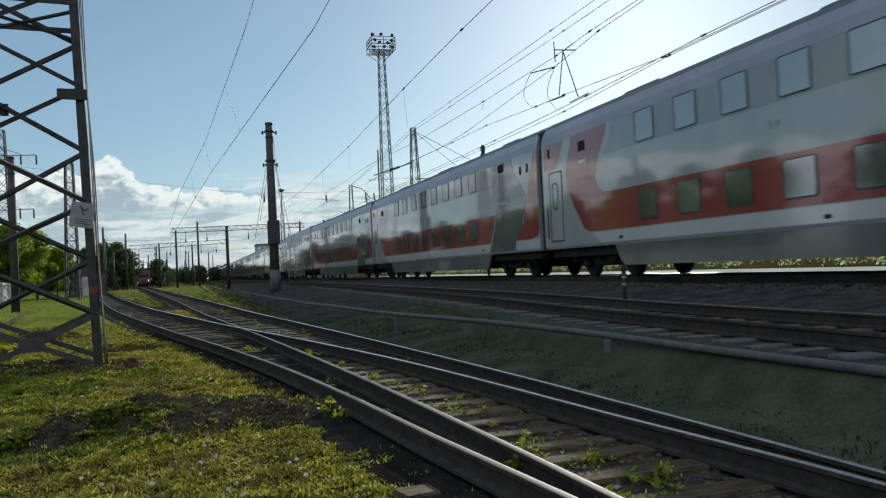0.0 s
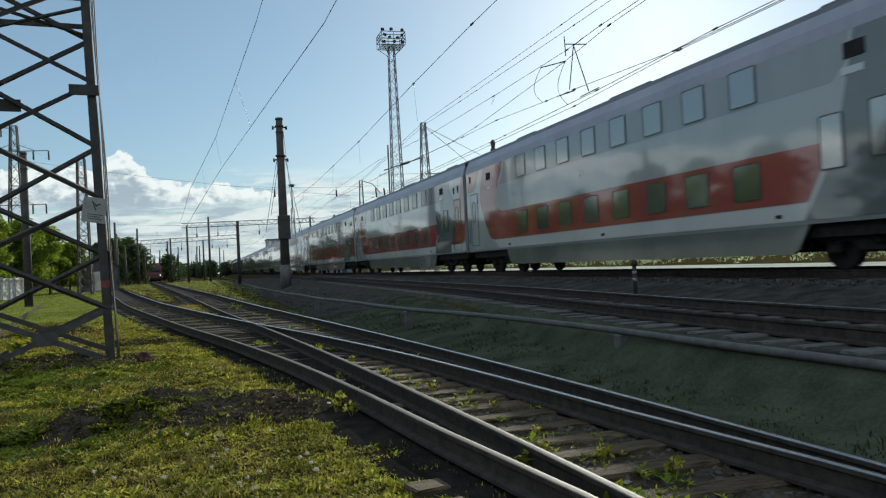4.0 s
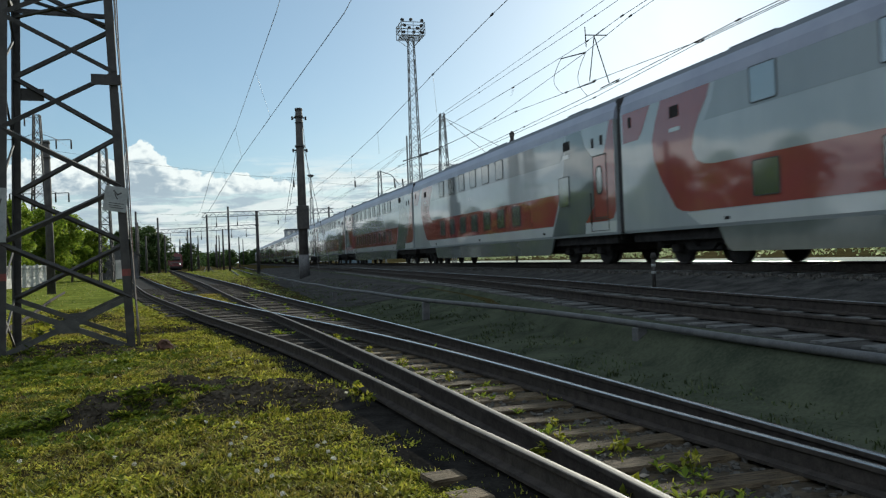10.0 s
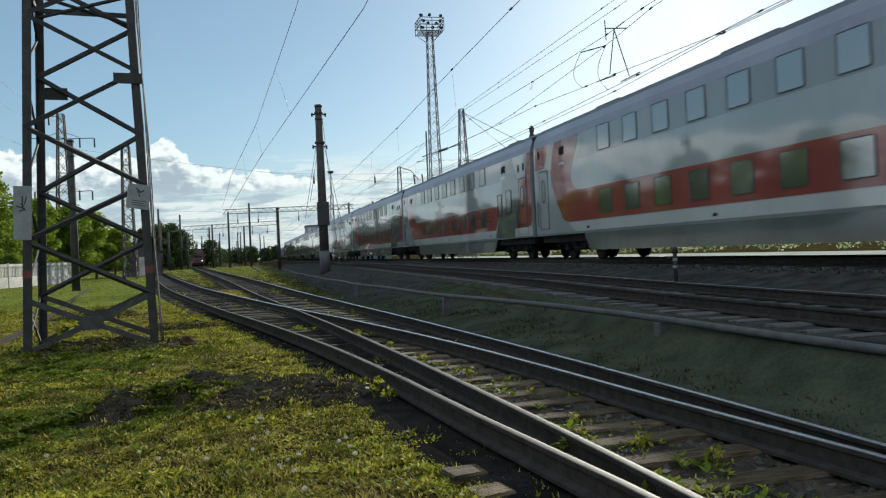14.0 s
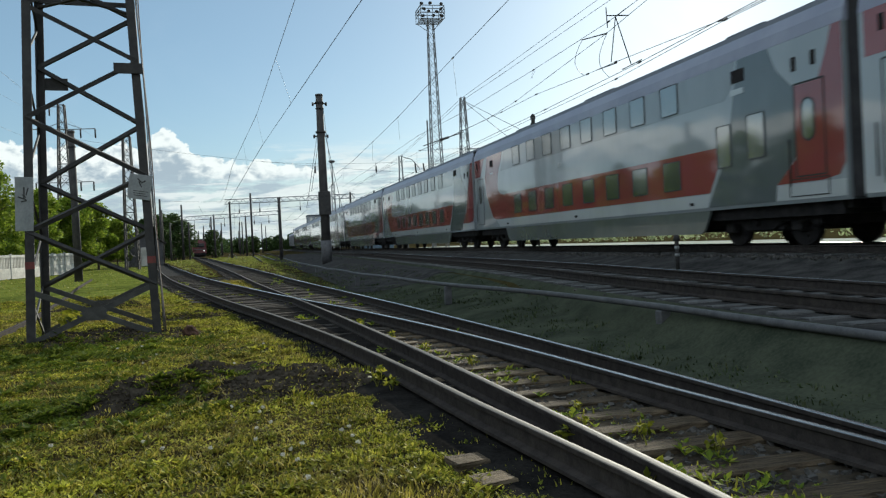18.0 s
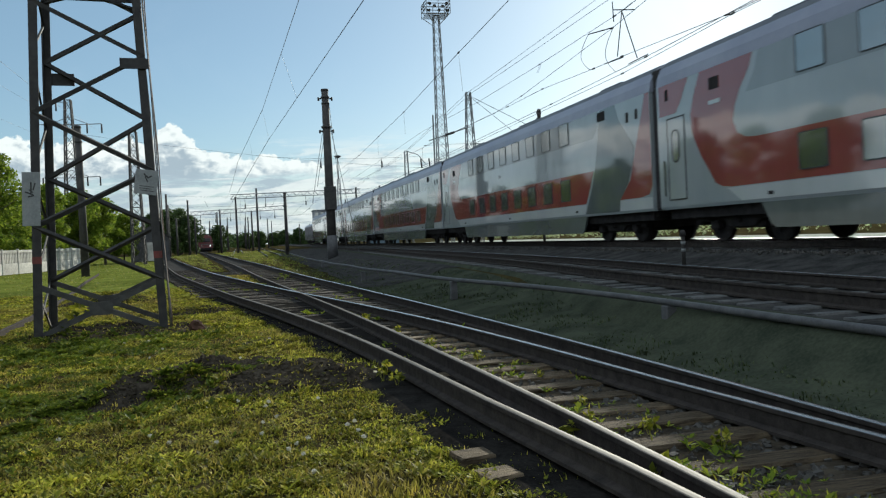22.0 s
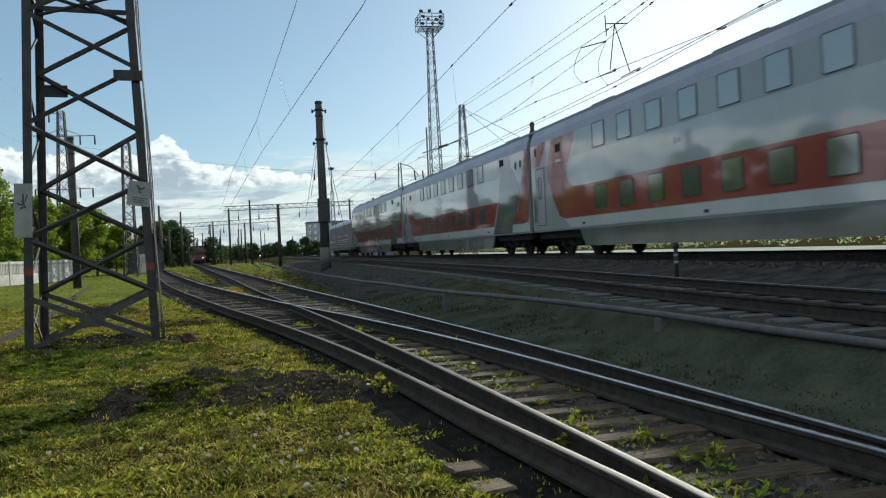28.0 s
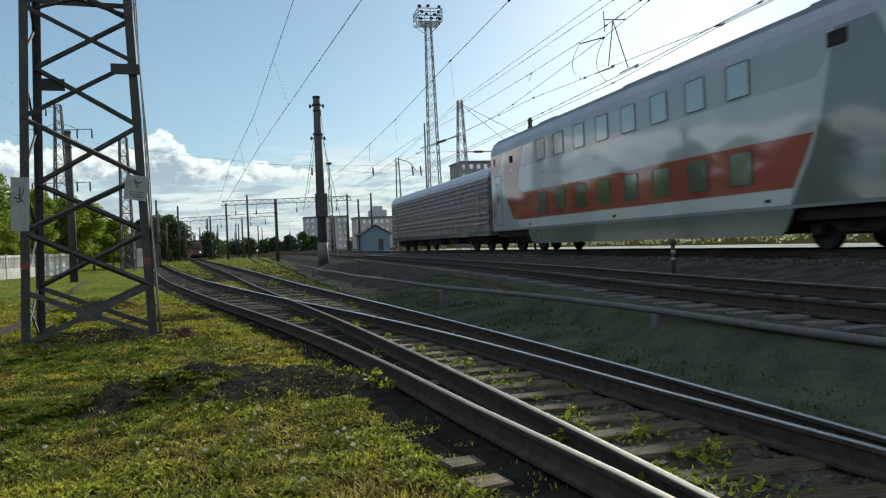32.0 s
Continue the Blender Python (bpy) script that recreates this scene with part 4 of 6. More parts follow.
def near_tower():
    """The big riveted lattice tower beside the siding, with sign plates, boxes and cables."""
    t = thing("lattice_tower", -2.9, 16.58, 0, 6.5, "tall dark lattice steel tower with notices, standing in the grass", "lattice tower")
    H, base, top = 16.0, 2.26, 1.3
    half = lambda z: (base + (top - base) * z / H) / 2
    for sx, sy in ((-1, -1), (1, -1), (1, 1), (-1, 1)):
        leg = part("leg", angle_bar(B(), (sx * half(-0.15), sy * half(-0.15), -0.15), (sx * half(H), sy * half(H), H), 0.15, 0.022, (sx, sy, 0)), STEEL, t)
        if sy < 0:
            z = 1.34
            b2 = angle_bar(B(), (sx * (half(z) + 0.003), sy * (half(z) + 0.003), z), (sx * (half(z) + 0.003), sy * (half(z) + 0.003), z + 0.13), 0.155, 0.028, (sx, sy, 0))
            part("red_band", b2, REDBAND, leg, "worn dull red paint band")
    zs = [0.0, 0.95, 2.0, 2.98, 4.05, 5.12, 6.1, 7.0, 8.0, 9.0, 10.0, 11.0, 12.0, 13.0, 14.0, 15.0]
    zs_back = [0.0, 0.95, 2.0, 3.04, 4.22, 5.36, 6.42, 7.3, 8.2, 9.1, 10.0, 11.0, 12.0, 13.0, 14.0, 15.0]
    for n in range(len(zs) - 1):
        for i in range(4):
            j = (i + 1) % 4
            nodes = zs_back if i == 2 else zs
            z0, z1 = nodes[n], nodes[n + 1]
            p, q = square((0, 0), half(z0) - 0.03, z0), square((0, 0), half(z1) - 0.03, z1)
            pairs = ((p[i], q[j]), (p[j], q[i])) if z0 < 0.1 else (((p[j], q[i]),) if n % 2 else ((p[i], q[j]),))
            for a, b in pairs:
                part("diagonal", bar(B(), a, b, (0.1 if z0 < 0.1 else 0.07) * (0.55 if i == 3 else 1), 0.03 if z0 < 0.1 or i == 3 else 0.08, up=(p[i] + p[j]).normalized()), STEEL_LIT if z0 < 0.1 else STEEL, t)
            if z0 < 0.1:
                m = (p[i] + q[j] + p[j] + q[i]) / 4
                out = Vector((m.x, m.y, 0)).normalized()
                x = out.cross(Vector((0, 0, 1)))
                mm = Matrix((x, out, Vector((0, 0, 1)))).transposed().to_4x4()
                g = part("gusset", plate_bm([(-0.2, -0.06), (-0.13, -0.12), (0.13, -0.12), (0.2, -0.06), (0.2, 0.06), (0.13, 0.12), (-0.13, 0.12), (-0.2, 0.06)], -0.008, 0.008), STEEL_LIT, t)
                g.matrix_basis = Matrix.Translation(m + out * 0.035) @ mm @ Matrix.Rotation(radians(90), 4, "Z")
    # horizontal ties where the lattice changes
    p = square((0, 0), half(6.7) - 0.02, 6.7)
    for i in range(4):
        part("tie", bar(B(), p[i], p[(i + 1) % 4], 0.06, 0.09), STEEL, t)
    p = square((0, 0), half(6.5) - 0.02, 6.5)
    for i in (0, 1):
        part("plan_brace", bar(B(), p[i] + Vector((0, 0, 0.05 * i)), p[i + 2] + Vector((0, 0, 0.05 * i)), 0.08, 0.04), STEEL, t)
    # two flat brackets
    part("bracket_plate", box(B(), (half(4.95) - 0.2, -half(4.95) - 0.04, 4.97), (0.5, 0.05, 0.19)), STEEL, t, "dark flat bracket")
    part("bracket_plate", box(B(), (-half(5.05) + 0.3, half(5.05) + 0.04, 5.05), (0.54, 0.05, 0.24)), STEEL, t, "dark flat bracket")
    # notices: enamel plate on the one leg, narrow plate on the other
    def notice(name, x, z, w, h, tilt, label, bars):
        y = -half(z) - 0.045
        s = part(name, box(B(), (0, 0, 0), (w, 0.012, h), bevel=0.004), SIGNWHITE, t, label)
        s.matrix_basis = pose(x, y, z, 0, tilt, 0)
        for bx, bz, bw, bh, br in bars:
            l = part("marking", box(B(), (0, 0, 0), (bw, 0.006, bh)), BLACK, s)
            l.matrix_basis = pose(bx, -0.008, bz, 0, br, 0)
        return s
    notice("notice_plate", half(2.72) - 0.17, 2.76, 0.4, 0.46, 9, "white notice plate with worn black markings",
           [(-0.02, 0.12, 0.1, 0.025, 40), (0.05, 0.1, 0.09, 0.025, -35), (0.0, 0.05, 0.12, 0.02, 60), (0.02, -0.08, 0.26, 0.012, 0), (0.0, -0.12, 0.22, 0.012, 0), (0.03, -0.16, 0.24, 0.012, 0)])
    notice("notice_plate", -half(2.5) + 0.005, 2.5, 0.29, 0.96, 2, "tall narrow white notice plate with a black emblem",
           [(0.0, 0.2, 0.025, 0.2, 0), (0.05, 0.22, 0.02, 0.14, 15), (-0.03, 0.1, 0.14, 0.025, 20), (0.0, 0.05, 0.1, 0.025, -15), (0.0, 0.14, 0.08, 0.02, 40)])
    # cables run down one leg
    for k, o in enumerate((0.02, 0.05, 0.085)):
        pts = []
        for i in range(0, 33):
            z = H * (32 - i) / 32
            pts.append((half(z) + 0.03 + o * 0.5 + 0.012 * math.sin(z * 1.7 + k), -half(z) + 0.1 + o + 0.01 * math.cos(z * 2.3 + k), max(z, 0.03)))
        part("cable", tube(B(), pts, 0.011, 5), PIPE if k < 2 else RUST, t)
    return t


near_tower()


def concrete_pole(x, y, z, h, r0, r1, label, group="", fittings=True):
    t = thing("concrete_pole", x, y, z, label=label, category="pole", group=group)
    part("shaft", rod(B(), (0, 0, -0.2), (0, 0, h), r0, r1, n=14), DARKPOLE, t)
    if fittings:
        for zz, rr, hh in ((h - 0.02, r1 + 0.03, 0.14), (h - 0.55, r1 + 0.07, 0.12), (h - 1.0, r1 + 0.05, 0.1), (h * 0.78, r0 * 0.85 + 0.06, 0.14)):
            part("clamp", rod(B(), (0, 0, zz - hh), (0, 0, zz), rr, n=12), STEEL, t)
    return t


def main_pole():
    t = concrete_pole(5.5, 58, 0.3, 12.25, 0.36, 0.25, "dark concrete catenary anchor pole with clamps and guy wires")
    part("sleeve", rod(B(), (0, 0, -0.05), (0, 0, 1.6), 0.385, 0.375, n=14), PIPE, t, "paler concrete foot")
    part("box", box(B(), (0, -0.36, 4.3), (0.86, 0.3, 1.7), bevel=0.03), STEEL, t, "dark switch box")
    for dx, z, e in ((0.5, 11.4, (0.95, -1.0, 0.1)), (0.45, 9.6, (1.8, -1.4, 0.1)), (-0.4, 9.4, (-1.25, 0.4, 4.0)), (0.4, 11.3, (-0.85, 0.3, 5.2))):
        part("guy_wire", rod(B(), (0.25 * (1 if dx > 0 else -1), 0, z), e, 0.018, n=5), WIRE, t)
    for z, s in ((11.55, 1), (11.55, -1), (9.2, 1), (9.2, -1)):
        part("insulator", rod(rod(B(), (s * 0.28, 0, z), (s * 0.48, 0, z), 0.05, n=8), (s * 0.48, 0, z - 0.15), (s * 0.48, 0, z + 0.1), 0.07, n=8), STEEL, t)


main_pole()


def flood_mast():
    t = lattice_mast("floodlight_mast", 20.4, 84, 0.55, 24.8, 1.45, 0.6, 24, 0.055, 0.085, GALV, "tall grey lattice floodlight mast with a lamp platform", "floodlight mast")
    zb, zt, hw = 24.8, 26.2, 1.3
    for k in range(7):
        part("floor_slat", box(B(), (0, -hw + 0.15 + k * 0.39, zb + 0.03), (2 * hw, 0.12, 0.05)), GALV, t)
    for z in (zb + 0.65, zt - 0.35, zt):
        bm = B()
        p = square((0, 0), hw, z)
        for i in range(4):
            bar(bm, p[i], p[(i + 1) % 4], 0.07, 0.07)
        part("guard_rail", bm, GALV, t)
    for sx in (-1, 0, 1):
        for sy in (-1, 0, 1):
            if sx or sy:
                part("stanchion", bar(B(), (sx * hw, sy * hw, zb), (sx * hw, sy * hw, zt), 0.06, 0.06), GALV, t)
    rnd = random.Random(4)
    for k, (dx, dz) in enumerate(((-1.15, 1.62), (-0.2, 1.68), (1.0, 1.6), (-0.95, 1.05), (0.95, 1.08), (-0.4, 0.8), (0.5, 0.75), (-1.1, 0.3), (1.0, 0.32), (0.1, 0.35))):
        lamp = part("floodlight", rod(box(B(), (0, 0.1, 0), (0.3, 0.2, 0.26), bevel=0.04), (0, 0, 0), (0, -0.16, 0), 0.1, 0.18, n=12), STEEL, t, "dark floodlight head")
        lamp.matrix_basis = pose(dx, -hw + 0.1, zb + dz, rnd.uniform(10, 30), 0, rnd.uniform(-40, 40))
    for sx in (-1, 1):
        part("strut", bar(B(), (sx * 0.36, -0.36, zb - 0.9), (sx * hw * 0.9, -hw * 0.9, zb), 0.06, 0.06), GALV, t)
        part("strut", bar(B(), (sx * 0.36, 0.36, zb - 0.9), (sx * hw * 0.9, hw * 0.9, zb), 0.06, 0.06), GALV, t)
    part("ladder", tube(B(), [(-1.05, -0.5, 0), (-1.0, -0.5, 14.0)], 0.09, 4), GALV, t)


flood_mast()


def catenary_mast(x, y, z, h, base, label, arm=True):
    t = lattice_mast("catenary_mast", x, y, z, h, base, 0.32, 10, 0.045, 0.065, GALV, label, "catenary mast", "lattice catenary masts", cross=arm)
    if arm:
        part("cantilever", tube(B(), [(0, 0, h - 2.6), (-3.2, 0, h - 3.6)], 0.045, 6), GALV, t)
        part("cantilever", tube(B(), [(0, 0, h - 3.9), (3.0, 0, h - 3.9)], 0.045, 6), GALV, t)
        part("stay", tube(B(), [(0, 0, h - 0.2), (3.4, -4, h - 3.2)], 0.018, 5), WIRE, t)
        part("stay", tube(B(), [(0, 0, h - 0.2), (2.4, -5, h - 4.2)], 0.018, 5), WIRE, t)
        part("insulator", rod(B(), (-1.2, 0, h - 2.98), (-1.9, 0, h - 3.2), 0.09, n=8), STEEL, t)
        part("insulator", rod(B(), (1.0, 0, h - 3.9), (1.7, 0, h - 3.9), 0.09, n=8), STEEL, t)
    return t


catenary_mast(16.3, 58, 0.55, 11.7, 1.15, "grey lattice catenary mast behind the train with cantilevers")
far_mast = catenary_mast(17.9, 92, 0.55, 11.15, 0.8, "distant slim grey catenary mast with a bent arm", False)
part("arm", tube(B(), [(0.1, 0, 11.1), (1.4, 0, 10.7), (2.3, 0, 9.6)], 0.05, 6), GALV, far_mast)
for x in (1.75, 2.75):
    part("insulator", rod(B(), (x, 0, 10.2), (x + 0.1, 0, 9.1), 0.09, n=8), STEEL, far_mast)


def lamp_post():
    t = thing("signal_post", 17.0, 45.0, 0.55, label="slim dark post with a round signal head above the train roof", category="signal post")
    part("shaft", rod(B(), (0, 0, 0), (0, 0, 7.4), 0.08, 0.06, n=8), STEEL, t)
    part("head", rod(rod(rod(B(), (0, 0, 7.4), (0, 0, 7.75), 0.2, 0.16, n=12), (0, 0, 7.75), (0, 0, 8.1), 0.1, 0.16, n=12), (0, 0, 8.1), (0, 0, 8.28), 0.17, 0.07, n=12), STEEL, t)
    part("bracket", rod(B(), (0, 0, 6.95), (-0.72, 0, 6.95), 0.03, n=6), STEEL, t)
    part("relay_box", box(B(), (-0.78, 0, 7.08), (0.42, 0.3, 0.28), bevel=0.03), STEEL, t, "small dark box on a bracket")


lamp_post()


def yard_lamp():
    """A slim lattice mast with a pole and a round lamp head, far behind the train."""
    t = lattice_mast("yard_lamp", 16.0, 150, 0.5, 12.6, 0.9, 0.5, 12, 0.06, 0.09, GALV, "slim grey lattice mast with a round lamp head on a pole", "lamp mast")
    part("pole", rod(B(), (0, 0, 12.5), (0, 0, 16.6), 0.13, 0.1, n=8), GALV, t)
    part("lamp_head", rod(rod(B(), (0, 0, 16.6), (0, 0, 16.95), 0.35, 0.7, n=16), (0, 0, 16.95), (0, 0, 17.1), 0.7, 0.25, n=16), STEEL, t, "flat round lamp head")


yard_lamp()


def gantry(posts, y, z_ground, x0, x1, z0, z1, label):
    """A portal: posts carry a lattice beam from (x0, z0) to (x1, z1)."""
    t = thing("gantry", 0, y, 0, label=label, category="gantry", group="catenary gantries")
    depth, n = 0.75, max(6, round((x1 - x0) / 0.62))
    for dy in (-0.3, 0.3):
        for dz in (0, depth):
            part("chord", bar(B(), (x0, dy, z0 + dz), (x1, dy, z1 + dz), 0.09, 0.09), GALV, t)
    for i in range(n):
        f0, f1 = i / n, (i + 1) / n
        xa, xb, za, zb = x0 + (x1 - x0) * f0, x0 + (x1 - x0) * f1, z0 + (z1 - z0) * f0, z0 + (z1 - z0) * f1
        for dy in (-0.3, 0.3):
            part("web_bar", bar(B(), (xa, dy, za + (depth if i % 2 else 0)), (xb, dy, zb + (0 if i % 2 else depth)), 0.06, 0.05), GALV, t)
        part("web_bar", bar(B(), (xa, -0.3, za), (xa, 0.3, za), 0.05, 0.05), GALV, t)
    for x, h, r in posts:
        part("post", rod(B(), (x, 0, z_ground), (x, 0, h), r, r * 0.8, n=10), DARKPOLE, t)
    for k in range(6):
        x = x0 + (x1 - x0) * (k + 0.7) / 6.5
        zz = z0 + (z1 - z0) * (k + 0.7) / 6.5
        part("hanger", rod(rod(B(), (x, 0, zz), (x, 0, zz - 1.0), 0.04, n=5), (x, 0, zz - 1.0), (x, 0, zz - 1.7), 0.1, n=8), STEEL, t)
    return t


def pylon(x, y, h, base, label, arms=True):
    t = lattice_mast("transmission_tower", x, y, 0, h, base, 0.7, 14, 0.1, 0.17, STEEL, label, "transmission tower", "line towers")
    for z, l in ((h - 0.3, 2.6), (h - 3.2, 3.9), (h - 10.0, 3.4)) if arms else ():
        for s in (-1, 1):
            if z > h - 1 and s > 0:
                continue
            part("crossarm", bar(bar(B(), (0, 0, z), (s * l, 0, z + 0.1), 0.1, 0.1), (0, 0, z + 1.0), (s * l * 0.6, 0, z + 0.1), 0.07, 0.07), GALV, t)
            for f in (0.55, 1.0):
                part("insulator", rod(B(), (s * l * f, 0, z + 0.05), (s * l * f, 0, z - 1.1), 0.1, n=8), STEEL, t)
    return t


# ---- wires ----
def wire(a, b, sag=0.0, r=0.02, label="thin dark overhead wire", n=10):
    a, b = Vector(a), Vector(b)
    pts = [a.lerp(b, i / n) + Vector((0, 0, -4 * sag * (i / n) * (1 - i / n))) for i in range(n + 1)]
    return tagged(part("overhead_wire", tube(B(), pts, r * 0.7, 5), WIRE), label, "wire", "overhead wires")


gantry([(-2.83, 9.8, 0.2), (0.7, 11.2, 0.2), (17.9, 10.8, 0.2)], 140, 0.2, -3.65, 18.7, 9.45, 9.75, "long lattice catenary gantry on concrete posts over the yard tracks")
gantry([(-12.6, 11.0, 0.22), (-11.4, 7.6, 0.18), (6.4, 8.9, 0.18)], 165, 0.1, -12.3, 6.6, 7.85, 8.45, "farther lattice catenary gantry across the yard")
concrete_pole(4.1, 105, 0.1, 8.0, 0.24, 0.18, "distant concrete pole in the yard", "yard poles")
concrete_pole(-10.7, 55, 0, 9.7, 0.26, 0.19, "dark concrete pole in front of the fence", "yard poles")
pylon(-22.4, 110, 21.2, 2.2, "distant lattice transmission tower with crossarms")
pylon(-12.1, 90, 14.2, 1.3, "distant slim lattice mast without arms", False)

# overhead line of the turnout track, that of the second track, the train's own and the feeders
wire((2.6, -25, 8.2), (1.51, 20.95, 8.0), 0.2, 0.011)
wire((1.51, 20.95, 8.0), (0.7, 39.11, 8.0), 0.0, 0.013)
wire((0.7, 39.11, 8.0), (-0.95, 63.2, 7.95), 0.0, 0.016)
wire((-0.95, 63.2, 7.95), (-4.5, 140, 9.6), 0.6)
wire((3.2, -25, 6.4), (2.46, 15.65, 6.4), 0, 0.011)
wire((2.46, 15.65, 6.4), (0.9, 37.9, 6.4), 0, 0.013)
wire((0.9, 37.9, 6.4), (0.25, 48.81, 6.4), 0, 0.016)
wire((0.25, 48.81, 6.4), (-5.0, 140, 6.6), 0.1)
for (x, y, x2, y2) in ((1.2, 27.5, 1.65, 27.4), (0.68, 39.1, 0.9, 38.0), (0.0, 50.0, 0.2, 50.0)):
    wire((x, y, 7.98), (x2, y2, 6.4), 0, 0.006, "thin dropper of the overhead line")
def wires(points, r, label="thin dark overhead wire"):
    """One wire through several points."""
    ob = tagged(part("overhead_wire", tube(B(), points, r * 0.75, 5), WIRE), label, "wire", "overhead wires")
    for p, q in zip(points[1:-1], points[2:]):
        p, d = Vector(p), (Vector(q) - Vector(p)).normalized()
        part("clamp", rod(B(), p - d * 0.09, p + d * 0.09, 0.032, n=6), STEEL, ob)
    return ob


wires([(7.5, -20, 8.6), (7.5, 21.07, 8.23), (7.5, 27.7, 8.07), (7.5, 38.6, 7.7), (7.5, 46.8, 7.58), (7.5, 56.0, 7.45), (7.6, 85, 7.9), (7.9, 140, 9.6)], 0.014)
wires([(7.4, 62, 7.0), (8.6, 140, 6.6)], 0.014, "contact wire of the second track")
wires([(13, -20, 7.3), (13, 17.6, 7.28), (13, 24.15, 7.13), (13, 32.84, 7.05), (13, 62, 7.0), (13, 165, 7.0)], 0.016, "contact wire of the main track")
wires([(13.25, -20, 7.35), (13.25, 19.6, 7.28), (13.25, 26.4, 7.05), (13.25, 62, 6.95)], 0.014, "contact wire of the main track")
wires([(12.3, -6, 6.9), (12.3, 18.42, 6.91), (12.3, 24.48, 7.22), (12.3, 26.76, 7.3), (12.3, 31.98, 7.56), (12.4, 37.07, 7.66), (12.8, 58, 8.3), (16.0, 58.0, 8.4)], 0.014)
wires([(12.6, -12, 9.4), (12.6, 22.94, 8.98), (12.6, 25.5, 8.86), (12.6, 33.0, 8.83), (12.6, 43.0, 8.9), (12.7, 58, 9.4), (12.8, 108, 9.4)], 0.014)
wires([(13, -12, 10.2), (13, 23.1, 9.05), (13, 26.55, 8.72), (13, 36.66, 8.11), (13, 41.2, 8.0), (13, 54.7, 8.28), (13, 108, 9.0)], 0.014)
wires([(16.1, -20, 12.3), (16.1, 33.0, 12.19), (16.1, 48.2, 12.14), (16.2, 58, 12.2), (17.9, 92, 11.7), (19.5, 260, 10.5)], 0.016, "feeder wire over the masts")
wires([(16.4, -20, 12.1), (16.4, 32.3, 11.98), (16.4, 49.1, 12.03), (16.4, 58, 12.1), (18.0, 92, 11.6), (20.0, 260, 10.2)], 0.016, "feeder wire over the masts")
for x, y0, z0, y1, z1 in ((12.6, 33.0, 8.83, 33.2, 8.5), (12.6, 33.2, 8.5, 32.6, 8.84), (13, 46, 8.05, 46, 7.05), (13, 60, 8.4, 60, 7.0), (13, 72, 8.6, 72, 7.0), (7.5, 27.7, 8.07, 27.2, 6.6), (7.5, 38.6, 7.7, 38.2, 6.55), (7.5, 47, 7.58, 47, 6.5), (7.5, 62, 7.5, 62, 6.5)):
    wire((x, y0, z0), (x - 0.05, y1, z1), 0, 0.007, "thin dropper of the overhead line")
for x0, z0, x1, z1, y in ((-22.4, 17.2, 30, 11.0, 112), (-14, 10.3, 22, 10.6, 139), (-14, 8.6, 20, 9.6, 141), (-15, 7.2, 18, 8.0, 166), (-20, 6.0, 24, 7.2, 190), (-18, 9.2, 30, 9.4, 210)):
    wire((x0, y, z0), (x1, y, z1), 0.7, 0.02, "thin cross-span wire over the yard")
    for x, z in ((x0, z0), (x1, z1)):
        if y > 120:
            concrete_pole(x, y, ground_z(x), z - ground_z(x) + 0.3, 0.22, 0.16, "slim distant yard pole", "yard poles", False)
for k in range(5):
    wire((-14 + 6 * k, 142, 9.4), (-24 + 8.5 * k, 420, 9.0), 0.4, 0.02)
    wire((-14 + 6 * k, 142, 7.6), (-24 + 8.5 * k, 420, 7.2), 0.1, 0.02)
for x, z in ((-25.0, 20.9), (-26.3, 18.0), (-18.5, 18.0)):
    wires([(x, 110, z - 1.1), (x + 0.4, 80, z - 2.0), (x + 1.6, 20, z - 1.5), (x + 2.2, -60, z)], 0.016, "line wire from the transmission tower")


wire((2.0, 100, 12.25), (22.0, 100, 11.9), 0.3, 0.02, "thin cross-span wire over the yard")
for x, z in ((8.55, 11.85), (16.26, 11.75)):
    ins = thing("string_insulator", x, 100, z, label="dark string insulator hanging from the cross-span wire", category="insulator", group="string insulators")
    part("hanger", rod(B(), (0, 0, 0.1), (0, 0, -0.35), 0.025, n=5), WIRE, ins)
    part("string", rod(B(), (0, 0, -0.35), (0.02, 0, -1.2), 0.1, n=8), STEEL, ins)


